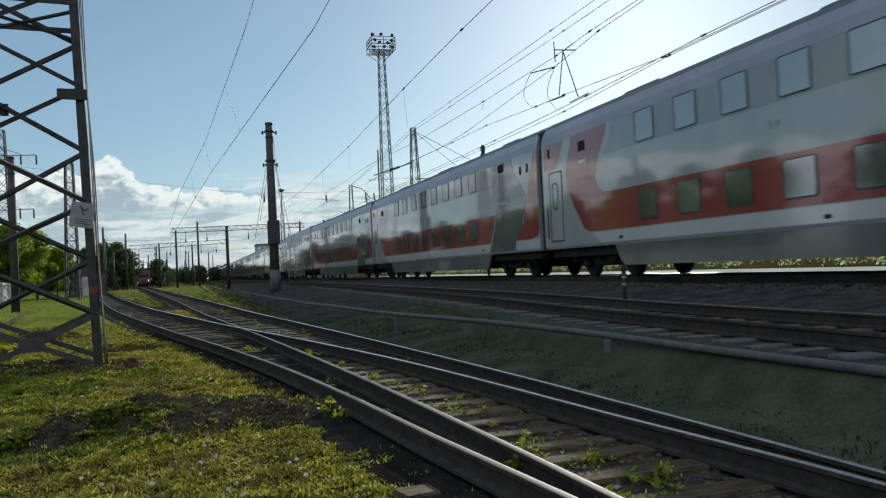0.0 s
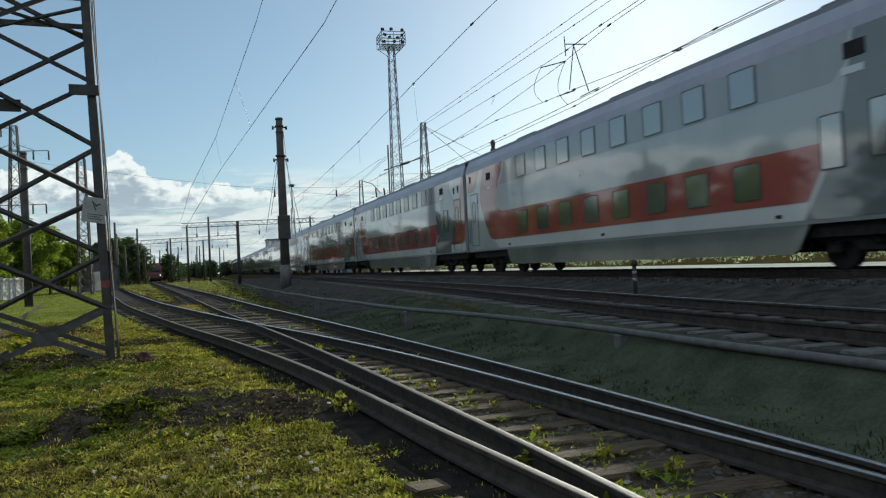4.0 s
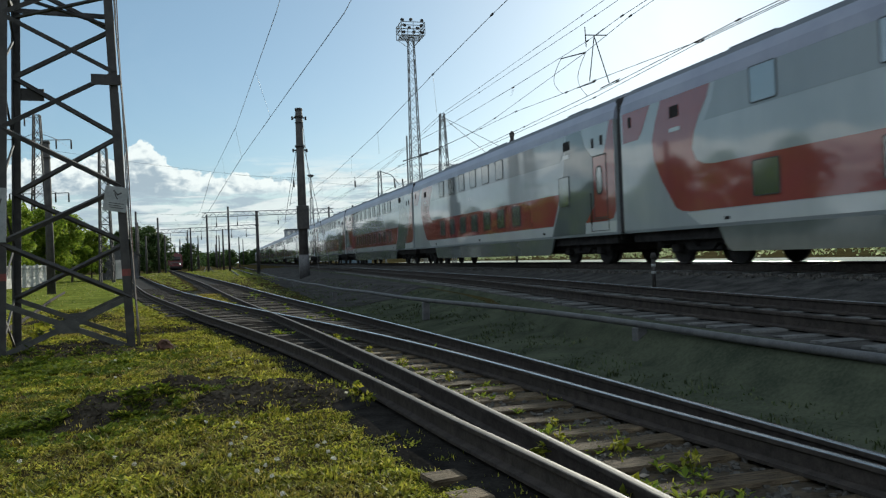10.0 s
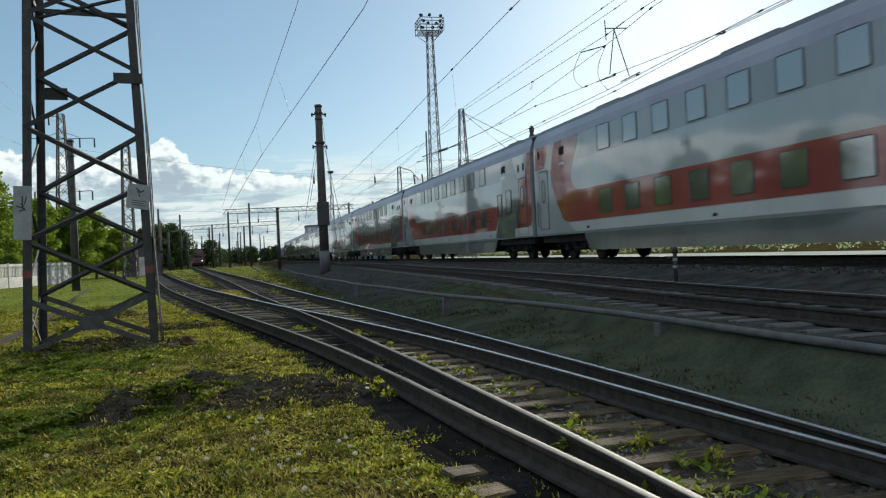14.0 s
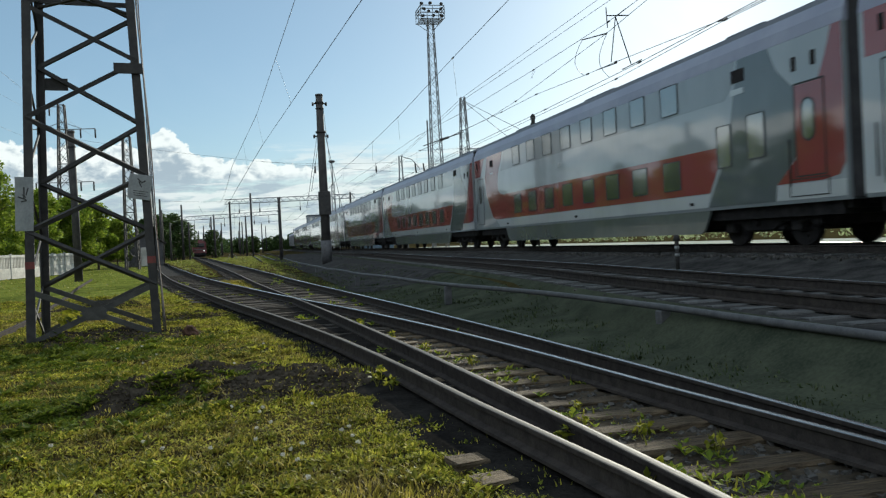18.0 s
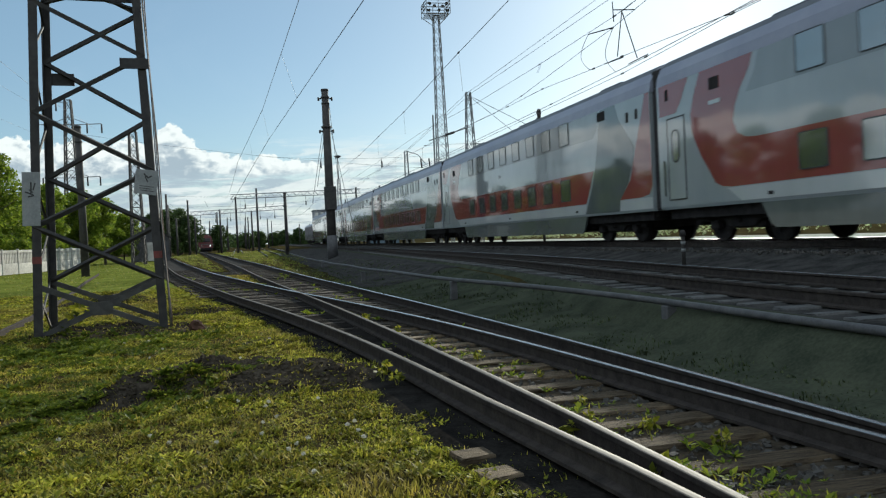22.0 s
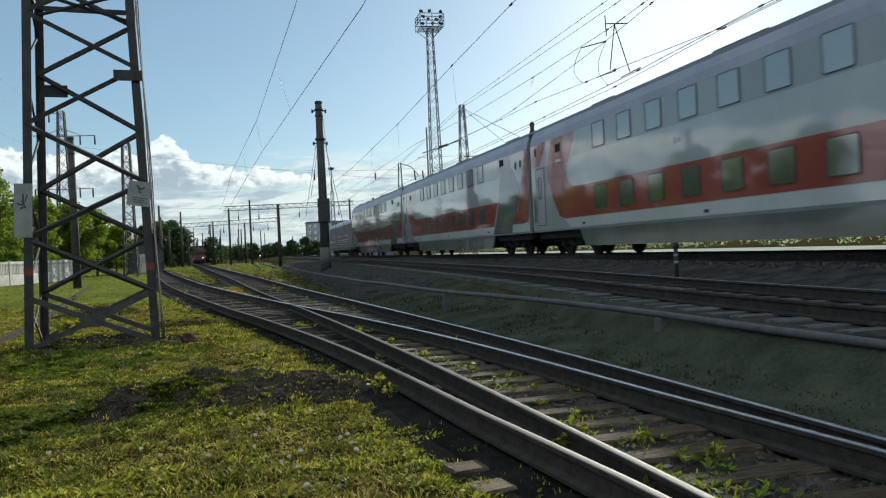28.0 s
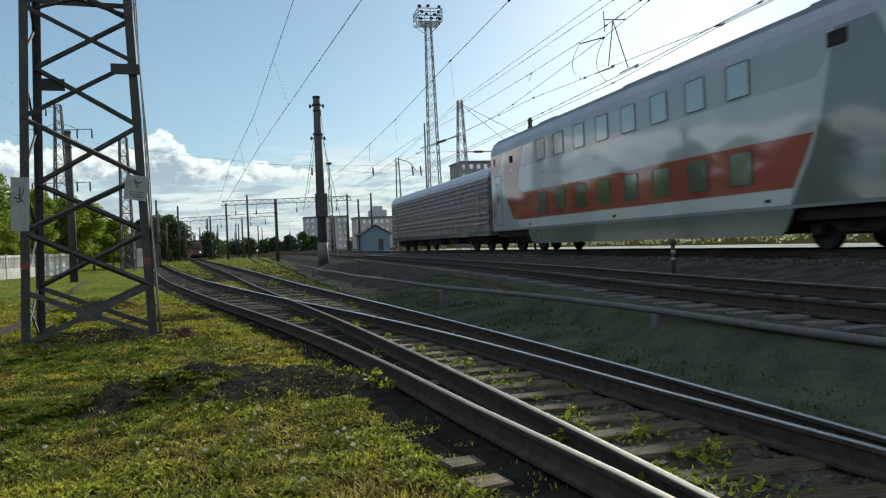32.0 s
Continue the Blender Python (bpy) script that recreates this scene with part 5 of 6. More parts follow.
def section_insulator():
    """The T-shaped hanger with two struts down to the contact wires, and its looped jumpers."""
    t = thing("section_insulator", 12.8, 25.0, 7.2, label="T-shaped overhead-line hanger with two struts and looped jumpers", category="overhead fitting")
    tp = (0.2, 0.74, 1.91)
    part("crossbar", rod(B(), (0.2, 1.4, 2.14), (0.2, -0.23, 1.68), 0.02, n=6), STEEL, t)
    part("horn", rod(B(), (0.2, 1.45, 2.45), (0.2, 1.4, 1.7), 0.018, n=6), STEEL, t)
    part("horn", rod(B(), tp, (0.2, -0.05, 1.96), 0.02, n=6), STEEL, t)
    part("strut", rod(B(), tp, (0.2, 1.23, 0.42), 0.018, n=6), STEEL, t)
    part("strut", rod(B(), tp, (0.2, -0.25, 0.03), 0.018, n=6), STEEL, t)
    part("runner", rod(B(), (0.0, 1.9, 0.3), (0.0, 0.4, 0.2), 0.02, n=6), STEEL, t)
    part("runner", rod(B(), (0.2, 0.4, -0.03), (0.2, -1.0, -0.01), 0.02, n=6), STEEL, t)
    part("tie", rod(B(), (-0.2, 2.75, 1.6), (0.2, 1.45, 1.52), 0.022, n=6), STEEL, t)
    for x, y, z0, z1, b in ((-0.2, 2.75, 1.6, 0.27, 0.75), (0.2, 1.45, 1.52, -0.08, 0.75)):
        pts = [(x, y + b * math.sin(math.pi * i / 12), z0 + (z1 - z0) * i / 12) for i in range(13)]
        part("jumper", tube(B(), pts, 0.011, 5), WIRE, t)


section_insulator()


# ---- pipe on stubs ----
pipe_way = curve([(-30, 4.7), (0, 5.1), (7, 5.22), (9.4, 5.2), (12, 4.93), (17, 4.4), (22, 4.05), (33, 3.75), (56, 3.7), (100, 3.9)])


def pipe_line():
    t = thing("pipeline", 0, 0, 0, label="thin grey wrapped pipe running along the tracks on low stubs", category="pipe")
    part("pipe", tube(B(), [(pipe_way(y), y, float(np.interp(y, [18, 60], [0.5, 0.3])) + 0.015 * math.sin(y * 0.6)) for y in steps(-20, 95, 0.8)], 0.045, 10), PIPE, t)
    for y in (-6.0, 1.5, 9.35, 17.5, 29.0, 45.0):
        x = pipe_way(y)
        s = part("stub", box(B(), (x, y, 0.24 if y < 20 else 0.12), (0.15, 0.15, 0.42 if y < 20 else 0.4), bevel=0.015), PIPE, t, "grey support stub")


pipe_line()


# ---- trees and far things ----
def leaf_cloud(rnd, clumps, per, size):
    """Leaf cards of four corners scattered in clumps (centre, radius)."""
    vs, fs = [], []
    for (cx, cy, cz, r) in clumps:
        for _ in range(per):
            while True:
                p = Vector((rnd.uniform(-1, 1), rnd.uniform(-1, 1), rnd.uniform(-1, 1)))
                if p.length < 1:
                    break
            p = p * (0.35 + 0.65 * rnd.random()) if p.length < 0.5 else p
            c = Vector((cx, cy, cz)) + Vector((p.x * r, p.y * r, p.z * r * 0.8))
            a = Vector((rnd.gauss(0, 1), rnd.gauss(0, 1), rnd.gauss(0, 0.7))).normalized()
            b = a.cross(Vector((rnd.gauss(0, 1), rnd.gauss(0, 1), rnd.gauss(0, 1)))).normalized()
            s = size * rnd.uniform(0.6, 1.3)
            n = len(vs)
            vs += [tuple(c - a * s), tuple(c + b * s * 0.45), tuple(c + a * s), tuple(c - b * s * 0.45)]
            fs.append((n, n + 1, n + 2, n + 3))
    return vs, fs


def tree(x, y, h, spread, seed, per=170, size=0.13, material=None, label="leafy green tree beside the fence", low=0.22, group="trees"):
    rnd = random.Random(seed)
    t = thing("tree", x, y, ground_z(x), label=label, category="tree", group=group)
    bm = B()
    rod(bm, (0, 0, -0.2), (0.1, 0, h * 0.45), 0.035 * h * 0.55, 0.02 * h * 0.5, n=8)
    rod(bm, (0.1, 0, h * 0.45), (0.0, 0.1, h * 0.85), 0.02 * h * 0.5, 0.02, n=7)
    clumps = []
    for i in range(16):
        a, f = i * 2.4 + rnd.random(), low + (0.95 - low) * (i + 0.5) / 16
        reach = spread * math.sqrt(max(0.08, 1 - ((f - 0.5) / 0.55) ** 2)) * rnd.uniform(0.55, 1.0)
        e = Vector((math.cos(a) * reach, math.sin(a) * reach, h * f))
        if i % 2 == 0:
            rod(bm, (0.06, 0.02, h * f * 0.7), e * 0.9, 0.012 * h * 0.5, 0.012, n=5)
        clumps.append((e.x, e.y, e.z, spread * rnd.uniform(0.28, 0.45)))
        clumps.append((e.x * 0.55, e.y * 0.55, e.z + rnd.uniform(-0.3, 0.5), spread * rnd.uniform(0.3, 0.42)))
    clumps.append((0, 0, h * 0.95, spread * 0.3))
    part("trunk", bm, BARK, t)
    vs, fs = leaf_cloud(rnd, clumps, per, size)
    cr = from_arrays("crown", vs, fs, material or LEAF, t)
    return t


for i, (x, y, h, s) in enumerate(((-21.6, 74, 10.3, 2.9), (-24.5, 68, 10.6, 3.2), (-20.6, 88, 8.6, 2.7), (-22.0, 94, 8.6, 2.8), (-19.4, 97, 8.5, 2.9), (-17.4, 101, 7.8, 2.7), (-15.9, 105, 6.0, 2.2), (-23.4, 82, 8.5, 2.6), (-28, 62, 11, 3.4))):
    tree(x, y, h, s, 40 + i, per=300, size=0.16)
for i, (x, y, h, s) in enumerate(((-17.4, 172, 9.5, 3.0), (-15.4, 176, 9.8, 3.2), (-13.8, 178, 8.6, 2.8), (-16.6, 190, 10.5, 3.0), (-8.4, 196, 6.4, 2.4))):
    tree(x, y, h, s, 80 + i, per=90, size=0.28, material=LEAF_DARK, label="dark distant tree beyond the yard", low=0.1)
# trees behind the viewer, which the coach windows mirror
for i, (x, y, h, s) in enumerate(((-14, -12, 9, 3.5), (-18, -3, 10, 4), (-9, -20, 8.5, 3.2), (-16, 9, 9, 3.5), (-3, -24, 9, 3.5), (5, -27, 8, 3.2), (-20, 20, 9.5, 3.6))):
    tree(x, y, h, s, 120 + i, per=110, size=0.3, label="leafy green tree on the meadow edge", low=0.12)


# tree row added out of view, darkening what the far coaches mirror
for i in range(36):
    tree(-46 - 5 * (i % 3) - 0.016 * i * i, 28 + 9.5 * i, 11.5 + 1.3 * (i * 7 % 4), 5.0, 260 + i, per=60, size=0.6, material=LEAF_DARK, label="hidden dark green tree of a row added for coach reflections", low=0.06)


# belt added behind the nearer trees for the far coaches to mirror
for i in range(12):
    tree(-29 - 2.5 * (i % 2), 252 + 12.5 * i, 10.5 + 1.2 * (i * 5 % 3), 4.4, 320 + i, per=70, size=0.6, material=LEAF_DARK, label="dark green tree of a belt added for coach reflections", low=0.06)


def low_hedge():
    """Pale low bushes along the far side of the yard, seen under the coaches."""
    rnd = random.Random(91)
    clumps = [(rnd.uniform(37, 42), -12 + 0.75 * i, rnd.uniform(0.9, 1.7), rnd.uniform(0.7, 1.2)) for i in range(190)]
    vs, fs = leaf_cloud(rnd, clumps, 55, 0.16)
    tagged(from_arrays("low_bushes", vs, fs, HEDGE), "low pale green bushes beyond the far track", "bushes", kind="stuff")


low_hedge()


def fence():
    a, b = Vector((-24.6, 48.0, -0.05)), Vector((-16.7, 85.0, -0.05))
    n = 15
    d = (b - a) / n
    turn = math.degrees(math.atan2(d.y, d.x))
    t = thing("fence", a.x, a.y, 0, turn, "whitewashed precast concrete panel fence with slots, below the trees", "fence")
    l = d.length
    for i in range(n):
        bm = box(B(), (0, 0, 0.45), (l - 0.16, 0.1, 0.9), bevel=0.012)
        p = part("panel", bm, WHITEWASH, t)
        p.matrix_basis = pose(l * (i + 0.5), 0, 0)
        for k in range(9):
            sl = shared_part("fence slat", "slat", lambda: box(B(), (0, 0, 1.35), (0.13, 0.08, 0.95)), WHITEWASH, p)
            sl.matrix_basis = pose((k - 4) * (l - 0.3) / 9, 0, 0)
        part("coping", box(B(), (0, 0, 1.9), (l - 0.16, 0.1, 0.2), bevel=0.012), WHITEWASH, p)
        q = part("post", box(B(), (0, 0, 1.05), (0.18, 0.18, 2.1), bevel=0.02), WHITEWASH, t)
        q.matrix_basis = pose(l * i, 0, 0)


fence()


def locomotive():
    x, y = right_way(188), 188
    t = thing("locomotive", x, y, 0.2, 4.6, "dark red electric locomotive with one lit headlight, far down the siding", "locomotive")
    bm = hull([(1.45, 0.9), (1.5, 1.2), (1.5, 2.6), (1.4, 3.4), (1.15, 3.85), (0.0, 4.05)], 0.0, 15.0, [0] * 5)
    for v in bm.verts:
        if v.co.y < 0.1:
            v.co.y += max(0, v.co.z - 2.0) * 0.28
    part("body", bm, mat("dark red loco paint", (0.075, 0.008, 0.008), (0.11, 0.013, 0.012), 0.5, 1.0, 8.0, 0.02), t)
    part("windscreen", box(B(), (0, 0.12, 2.85), (2.1, 0.5, 0.75), Matrix.Rotation(-0.27, 4, "X"), bevel=0.05), RUBBER, t)
    part("stripe", box(B(), (0, -0.01, 1.9), (2.7, 0.05, 0.1)), TRAIN_DARK, t)
    part("buffer_beam", box(B(), (0, -0.15, 0.85), (2.8, 0.4, 0.5), bevel=0.04), UNDER, t)
    part("roof_gear", box(B(), (0, 6, 4.15), (1.6, 9, 0.3), bevel=0.05), UNDER, t)
    part("headlight", rod(B(), (0.95, -0.06, 1.55), (0.95, 0.1, 1.55), 0.1, n=16), glow("lit headlight", (1.0, 0.95, 0.85), 1.6), t, "lit headlight")
    part("headlight", rod(B(), (-0.95, -0.06, 1.55), (-0.95, 0.1, 1.55), 0.16, n=16), GLASS, t)
    part("chassis", box(B(), (0, 7.5, 0.5), (2.3, 13, 0.6), bevel=0.05), UNDER, t)


locomotive()


def gable_roof_bm(half, z0, z1, depth):
    bm = plate_bm([(-half, z0), (0, z1), (half, z0), (half, z0 + 0.16), (0, z1 + 0.16), (-half, z0 + 0.16)], -depth, depth)
    bmesh.ops.rotate(bm, verts=bm.verts[:], cent=(0, 0, 0), matrix=Matrix.Rotation(radians(90), 3, "Z"))
    return bm


def hut():
    t = thing("hut", 22.5, 142, 0.55, label="small blue-grey gabled trackside hut", category="hut")
    wall = mat("blue-grey hut boards", (0.07, 0.11, 0.145), (0.11, 0.15, 0.185), 0.8, 1.0, 9.0, 0.1, stretch=(6, 6, 0.4))
    bm = plate_bm([(-2.5, 0), (2.5, 0), (2.5, 3.0), (0, 4.5), (-2.5, 3.0)], -3.4, 3.4)
    bmesh.ops.rotate(bm, verts=bm.verts[:], cent=(0, 0, 0), matrix=Matrix.Rotation(radians(90), 3, "Z"))
    part("wall", bm, wall, t)
    part("roof", gable_roof_bm(2.9, 2.85, 4.62, 3.7), STEEL, t)
    part("door", box(B(), (0.9, -3.42, 1.1), (0.9, 0.06, 2.1), bevel=0.01), STEEL, t)


hut()


def block(name, x, y, z, w, d, h, floors, bays, colours, label, stepped=False):
    t = thing(name, x, y, z, label=label, category="building", group="far apartment blocks")
    m = mat(name + " wall", *colours, 0.9, 0.2, 2.0, 0.1)
    part("wall", box(B(), (0, 0, h / 2), (w, d, h)), m, t)
    part("roof", box(B(), (0, 0, h + 0.3), (w + 0.6, d + 0.6, 0.6)), TRAIN_ROOF, t)
    if stepped:
        part("roof_house", box(B(), (w * 0.1, 0, h + 1.9), (w * 0.4, d * 0.6, 3.0), bevel=0.1), m, t)
        part("roof_house", box(B(), (w * 0.1, 0, h + 4.2), (w * 0.22, d * 0.4, 1.8), bevel=0.1), m, t)
    for f in range(floors):
        for b in range(bays):
            wdw = shared_part(("bw", round(w / bays, 1)), "window", lambda: box(B(), (0, 0, 0), (w / bays * 0.5, 0.16, 1.5)), GLASS, t)
            wdw.matrix_basis = Matrix.Translation((-w / 2 + w / bays * (b + 0.5), -d / 2, h / floors * (f + 0.55)))
    return t


# Distance haze is put into these walls as lighter greys.
block("apartment_block", 38, 385, 0.5, 20, 12, 15.5, 5, 8, ((0.24, 0.25, 0.27), (0.3, 0.31, 0.33)), "grey five-storey apartment block in the distance")
block("apartment_block", 53, 330, 0.5, 17, 12, 12.5, 4, 7, ((0.28, 0.27, 0.27), (0.34, 0.33, 0.33)), "low grey-brown apartment block with a stepped roof", True)
block("apartment_block", 86, 262, 0.5, 30, 14, 27.5, 9, 12, ((0.16, 0.15, 0.15), (0.22, 0.21, 0.2)), "tall grey nine-storey apartment block beyond the tracks")


def shed():
    t = thing("shed", -13.4, 112, 0, 6, "grey gabled shed with a white door behind the tower", "shed")
    bm = plate_bm([(-2.2, 0), (2.2, 0), (2.2, 3.0), (0, 4.3), (-2.2, 3.0)], -4, 4)
    bmesh.ops.rotate(bm, verts=bm.verts[:], cent=(0, 0, 0), matrix=Matrix.Rotation(radians(90), 3, "Z"))
    part("wall", bm, mat("sooty shed plaster", (0.05, 0.05, 0.055), (0.1, 0.1, 0.105), 0.9, 1.5, 12.0, 0.2, spec=0.2), t)
    part("roof", gable_roof_bm(2.6, 2.85, 4.42, 4.3), STEEL, t)
    part("door", box(B(), (0.3, -4.03, 1.25), (1.6, 0.06, 2.4), bevel=0.01), WHITEWASH, t, "white door")


shed()


# ---- grass ----
def lush(x, y):
    """How tall and thick the plants stand: small clumps with hollows between them, in wider patches."""
    a, b = noise.noise(Vector((x * 3.4, y * 3.4, 4.0))), noise.noise(Vector((x * 0.8, y * 0.8, 8.0)))
    return max(0.3, 0.8 + 1.4 * a + 0.7 * b)


def blades(name, n, sampler, hmin, hmax, wid, material, seed, label, lean=0.9, lift=0.0):
    """Many single grass blades; sampler gives a place (x, y) or None."""
    rng = random.Random(seed)
    vs, fs = [], []
    while n > 0:
        p = sampler(rng)
        n -= 1
        if p is None:
            continue
        x, y = p
        z = ground_z(x) + heap_h(x, y) + lift
        far = math.hypot(x, y)
        s = 1.0 + min(3.5, max(0.0, far - 8) * 0.035)
        rich = lush(x, y)
        for _ in range(3):
            bx, by = x + rng.gauss(0, 0.04 * s), y + rng.gauss(0, 0.04 * s)
            h = rng.uniform(hmin, hmax) * (0.8 + 0.2 * s) * rich
            a = rng.uniform(0, 6.283)
            dx, dy = math.cos(a), math.sin(a)
            w = wid * s * rng.uniform(0.7, 1.4)
            l = h * lean * rng.uniform(0.2, 1.2)
            k = len(vs)
            vs += [(bx - dy * w, by + dx * w, z), (bx + dy * w, by - dx * w, z), (bx + dx * l * 0.4 + dy * w * 0.8, by + dy * l * 0.4 - dx * w * 0.8, z + h * 0.6),
                   (bx + dx * l * 0.4 - dy * w * 0.8, by + dy * l * 0.4 + dx * w * 0.8, z + h * 0.6), (bx + dx * l, by + dy * l, z + h)]
            fs += [(k, k + 1, k + 2, k + 3), (k + 3, k + 2, k + 4)]
    return tagged(from_arrays(name, vs, fs, material), label, "grass", kind="stuff")


def patchy(x, y, s=0.9, seed=0.0):
    return noise.noise(Vector((x * s, y * s, seed)))


def grass_edge(y):
    """How far left of the siding the grass ends."""
    return float(np.interp(y, [7.5, 11, 16], [1.13, 0.92, 0.88]))


def meadow(rng):
    y = 2.2 + 30 * rng.random() ** 1.7
    x = rng.uniform(-3.2 - 0.75 * y * 0.5, left_way(y) - grass_edge(y) - 0.3 * rng.random())
    if in_soil(x, y) > rng.random() or lush(x, y) < 0.3 * rng.random():
        return None
    return x, y


def far_meadow(rng):
    y = 28 + 170 * rng.random() ** 1.5
    x = rng.uniform(-30, right_way(y) + 14)
    if abs(x - left_way(y)) < 1.7 or abs(x - right_way(y)) < 1.7 or x > (3.2 if y < 60 else 4.6) or patchy(x, y, 0.4, 6.0) < -0.25:
        return None
    return x, y


def in_soil(x, y):
    """How bare the ground is round the sooty heaps."""
    u, v = (x + 0.75) * 0.777 + (y - 9.35) * 0.629, -(x + 0.75) * 0.629 + (y - 9.35) * 0.777
    a = math.exp(-((u / 1.9) ** 4 + (v / 0.45) ** 2))
    c = math.exp(-(((x - 0.35) / 0.9) ** 4 + ((y - 8.95) / 0.62) ** 4))
    b = math.exp(-(((x + 2.7) / 1.5) ** 2 + ((y - 15.8) / 0.9) ** 2))
    return min(0.93, max(0.9 * a, 0.95 * b, 0.95 * c) + 0.15 * max(0, patchy(x, y, 1.7, 4.0)))


def weedy(rng):
    y = 3 + 40 * rng.random() ** 1.5
    x = rng.uniform(left_way(y) - 1.2, 5.6)
    k = patchy(x, y, 1.3, 7.0)
    between = left_way(y) - 0.9 < x < right_way(y) + 0.9
    if between and k < (0.02 if right_way(y) - 0.7 < x < left_way(y) + 0.4 and y < 11 else 0.3):
        return None
    if x > right_way(y) + 1.1 or x < left_way(y) - 0.75:
        return None
    return x, y


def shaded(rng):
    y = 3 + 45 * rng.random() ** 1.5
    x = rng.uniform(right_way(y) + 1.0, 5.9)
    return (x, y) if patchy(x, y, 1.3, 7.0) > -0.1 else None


blades("meadow_grass", 80000, meadow, 0.015, 0.052, 0.005, GRASS, 1, "short green and yellowing meadow grass", 1.2)
def behind(rng):
    y = 2.7 - 10 * rng.random() ** 1.4
    x = rng.uniform(-8, left_way(y) - 1.2)
    return (x, y) if lush(x, y) > 0.3 * rng.random() else None


blades("meadow_grass", 18000, behind, 0.015, 0.052, 0.008, GRASS, 6, "short meadow grass round the viewer", 1.2)
blades("meadow_grass", 30000, far_meadow, 0.02, 0.055, 0.012, GRASS_FAR, 2, "far meadow grass along the siding")
def frog_patch(rng):
    y = rng.uniform(24.5, 40)
    x = rng.uniform(left_way(y) + 1.0, right_way(y) - 0.95)
    return (x, y) if left_way(y) + 1.0 < right_way(y) - 0.95 and patchy(x, y, 0.9, 15.0) > -0.2 else None


blades("dry_grass", 5000, frog_patch, 0.02, 0.07, 0.007, GRASS, 8, "dry yellow grass between the two tracks", 0.9, 0.05)
blades("shaded_weeds", 6000, shaded, 0.015, 0.06, 0.007, GRASS_SHADED, 4, "low weeds between turnout and pipe, dark-coloured for the train's shade", 0.9, 0.015)
blades("trackside_weeds", 2200, weedy, 0.015, 0.06, 0.006, WEED, 3, "weeds and grass growing between the sleepers", 0.9, 0.055)


def mound(k, label):
    """A low uneven heap of dirt lying on the ground, with a lumpy surface."""
    cx, cy, rx, ry, top, turn = HEAPS[k]
    n, m = 72, 26
    q = Matrix.Rotation(radians(turn), 3, "Z")

    def at(a, f):
        p = q @ Vector((math.cos(a) * rx * f, math.sin(a) * ry * f, 0))
        x, y = cx + p.x, cy + p.y
        rough = 0.022 * noise.noise(Vector((x * 9, y * 9, k))) + 0.014 * noise.noise(Vector((x * 23, y * 23, k)))
        return x, y, -0.05 + heap_h(x, y) + rough * min(1.0, 3 * (1 - f)) - (0.03 if f > 0.99 else 0.0)

    vs = [at(0, 0)] + [at(2 * math.pi * i / n, j / m) for j in range(1, m + 1) for i in range(n)]
    fs = [(0, 1 + i, 1 + (i + 1) % n) for i in range(n)]
    for j in range(m - 1):
        for i in range(n):
            a, b = 1 + j * n, 1 + (j + 1) * n
            fs.append((a + i, b + i, b + (i + 1) % n, a + (i + 1) % n))
    return tagged(from_arrays("dirt_heap", vs, fs, SOIL), label, kind="structure")


for k, label in enumerate(("low ridge of sooty black dirt in the grass", "bare heap of stony dark dirt in the grass", "bare dark dirt at the foot of the tower", "low dark heap behind the tower", "bare dark dirt patch in the grass", "low dark heap beside the old rail")):
    mound(k, label)


def stones(name, n, sampler, r0, r1, material, seed, label):
    """Loose stones, each a rough little block."""
    rng = random.Random(seed)
    vs, fs = [], []
    cube = [(-1, -1, -1), (1, -1, -1), (1, 1, -1), (-1, 1, -1), (-1, -1, 1), (1, -1, 1), (1, 1, 1), (-1, 1, 1)]
    quads = [(0, 3, 2, 1), (4, 5, 6, 7), (0, 1, 5, 4), (1, 2, 6, 5), (2, 3, 7, 6), (3, 0, 4, 7)]
    for _ in range(n):
        p = sampler(rng)
        if p is None:
            continue
        x, y, z = p
        r = rng.uniform(r0, r1)
        e = Euler((rng.uniform(0, 6), rng.uniform(0, 6), rng.uniform(0, 6))).to_matrix()
        k = len(vs)
        for c in cube:
            v = e @ Vector((c[0] * r * rng.uniform(0.5, 1), c[1] * r * rng.uniform(0.5, 1), c[2] * r * rng.uniform(0.4, 0.8)))
            vs.append((x + v.x, y + v.y, z + v.z))
        fs += [tuple(k + i for i in f) for f in quads]
    return tagged(from_arrays(name, vs, fs, material), label, "stones", kind="stuff")


def on_ballast(rng):
    y = 2.5 + 45 * rng.random() ** 1.4
    x = rng.uniform(left_way(y) - 0.7, right_way(y) + 1.3)
    return x, y, -0.016


def on_mid(rng):
    y = 5 + 60 * rng.random() ** 1.3
    x = mid_way(y) + rng.uniform(-1.45, 1.45)
    return x, y, 0.48


def on_main(rng):
    y = 8 + 60 * rng.random() ** 1.3
    return 13 + rng.uniform(-2.1, 2.1), y, 0.77


def on_heap(rng):
    a, f = rng.uniform(0, 6.283), math.sqrt(rng.random())
    pick = rng.random()
    if pick < 0.35:
        u, v = math.cos(a) * 1.6 * f, math.sin(a) * 0.5 * f
        x, y = -0.75 + u * 0.777 - v * 0.629, 9.35 + u * 0.629 + v * 0.777
    elif pick < 0.7:
        x, y = 0.35 + math.cos(a) * 1.1 * f, 9.0 + math.sin(a) * 0.8 * f
    else:
        x, y = -2.75 + math.cos(a) * 1.6 * f, 16.0 + math.sin(a) * 1.0 * f
    return x, y, -0.05 + heap_h(x, y)


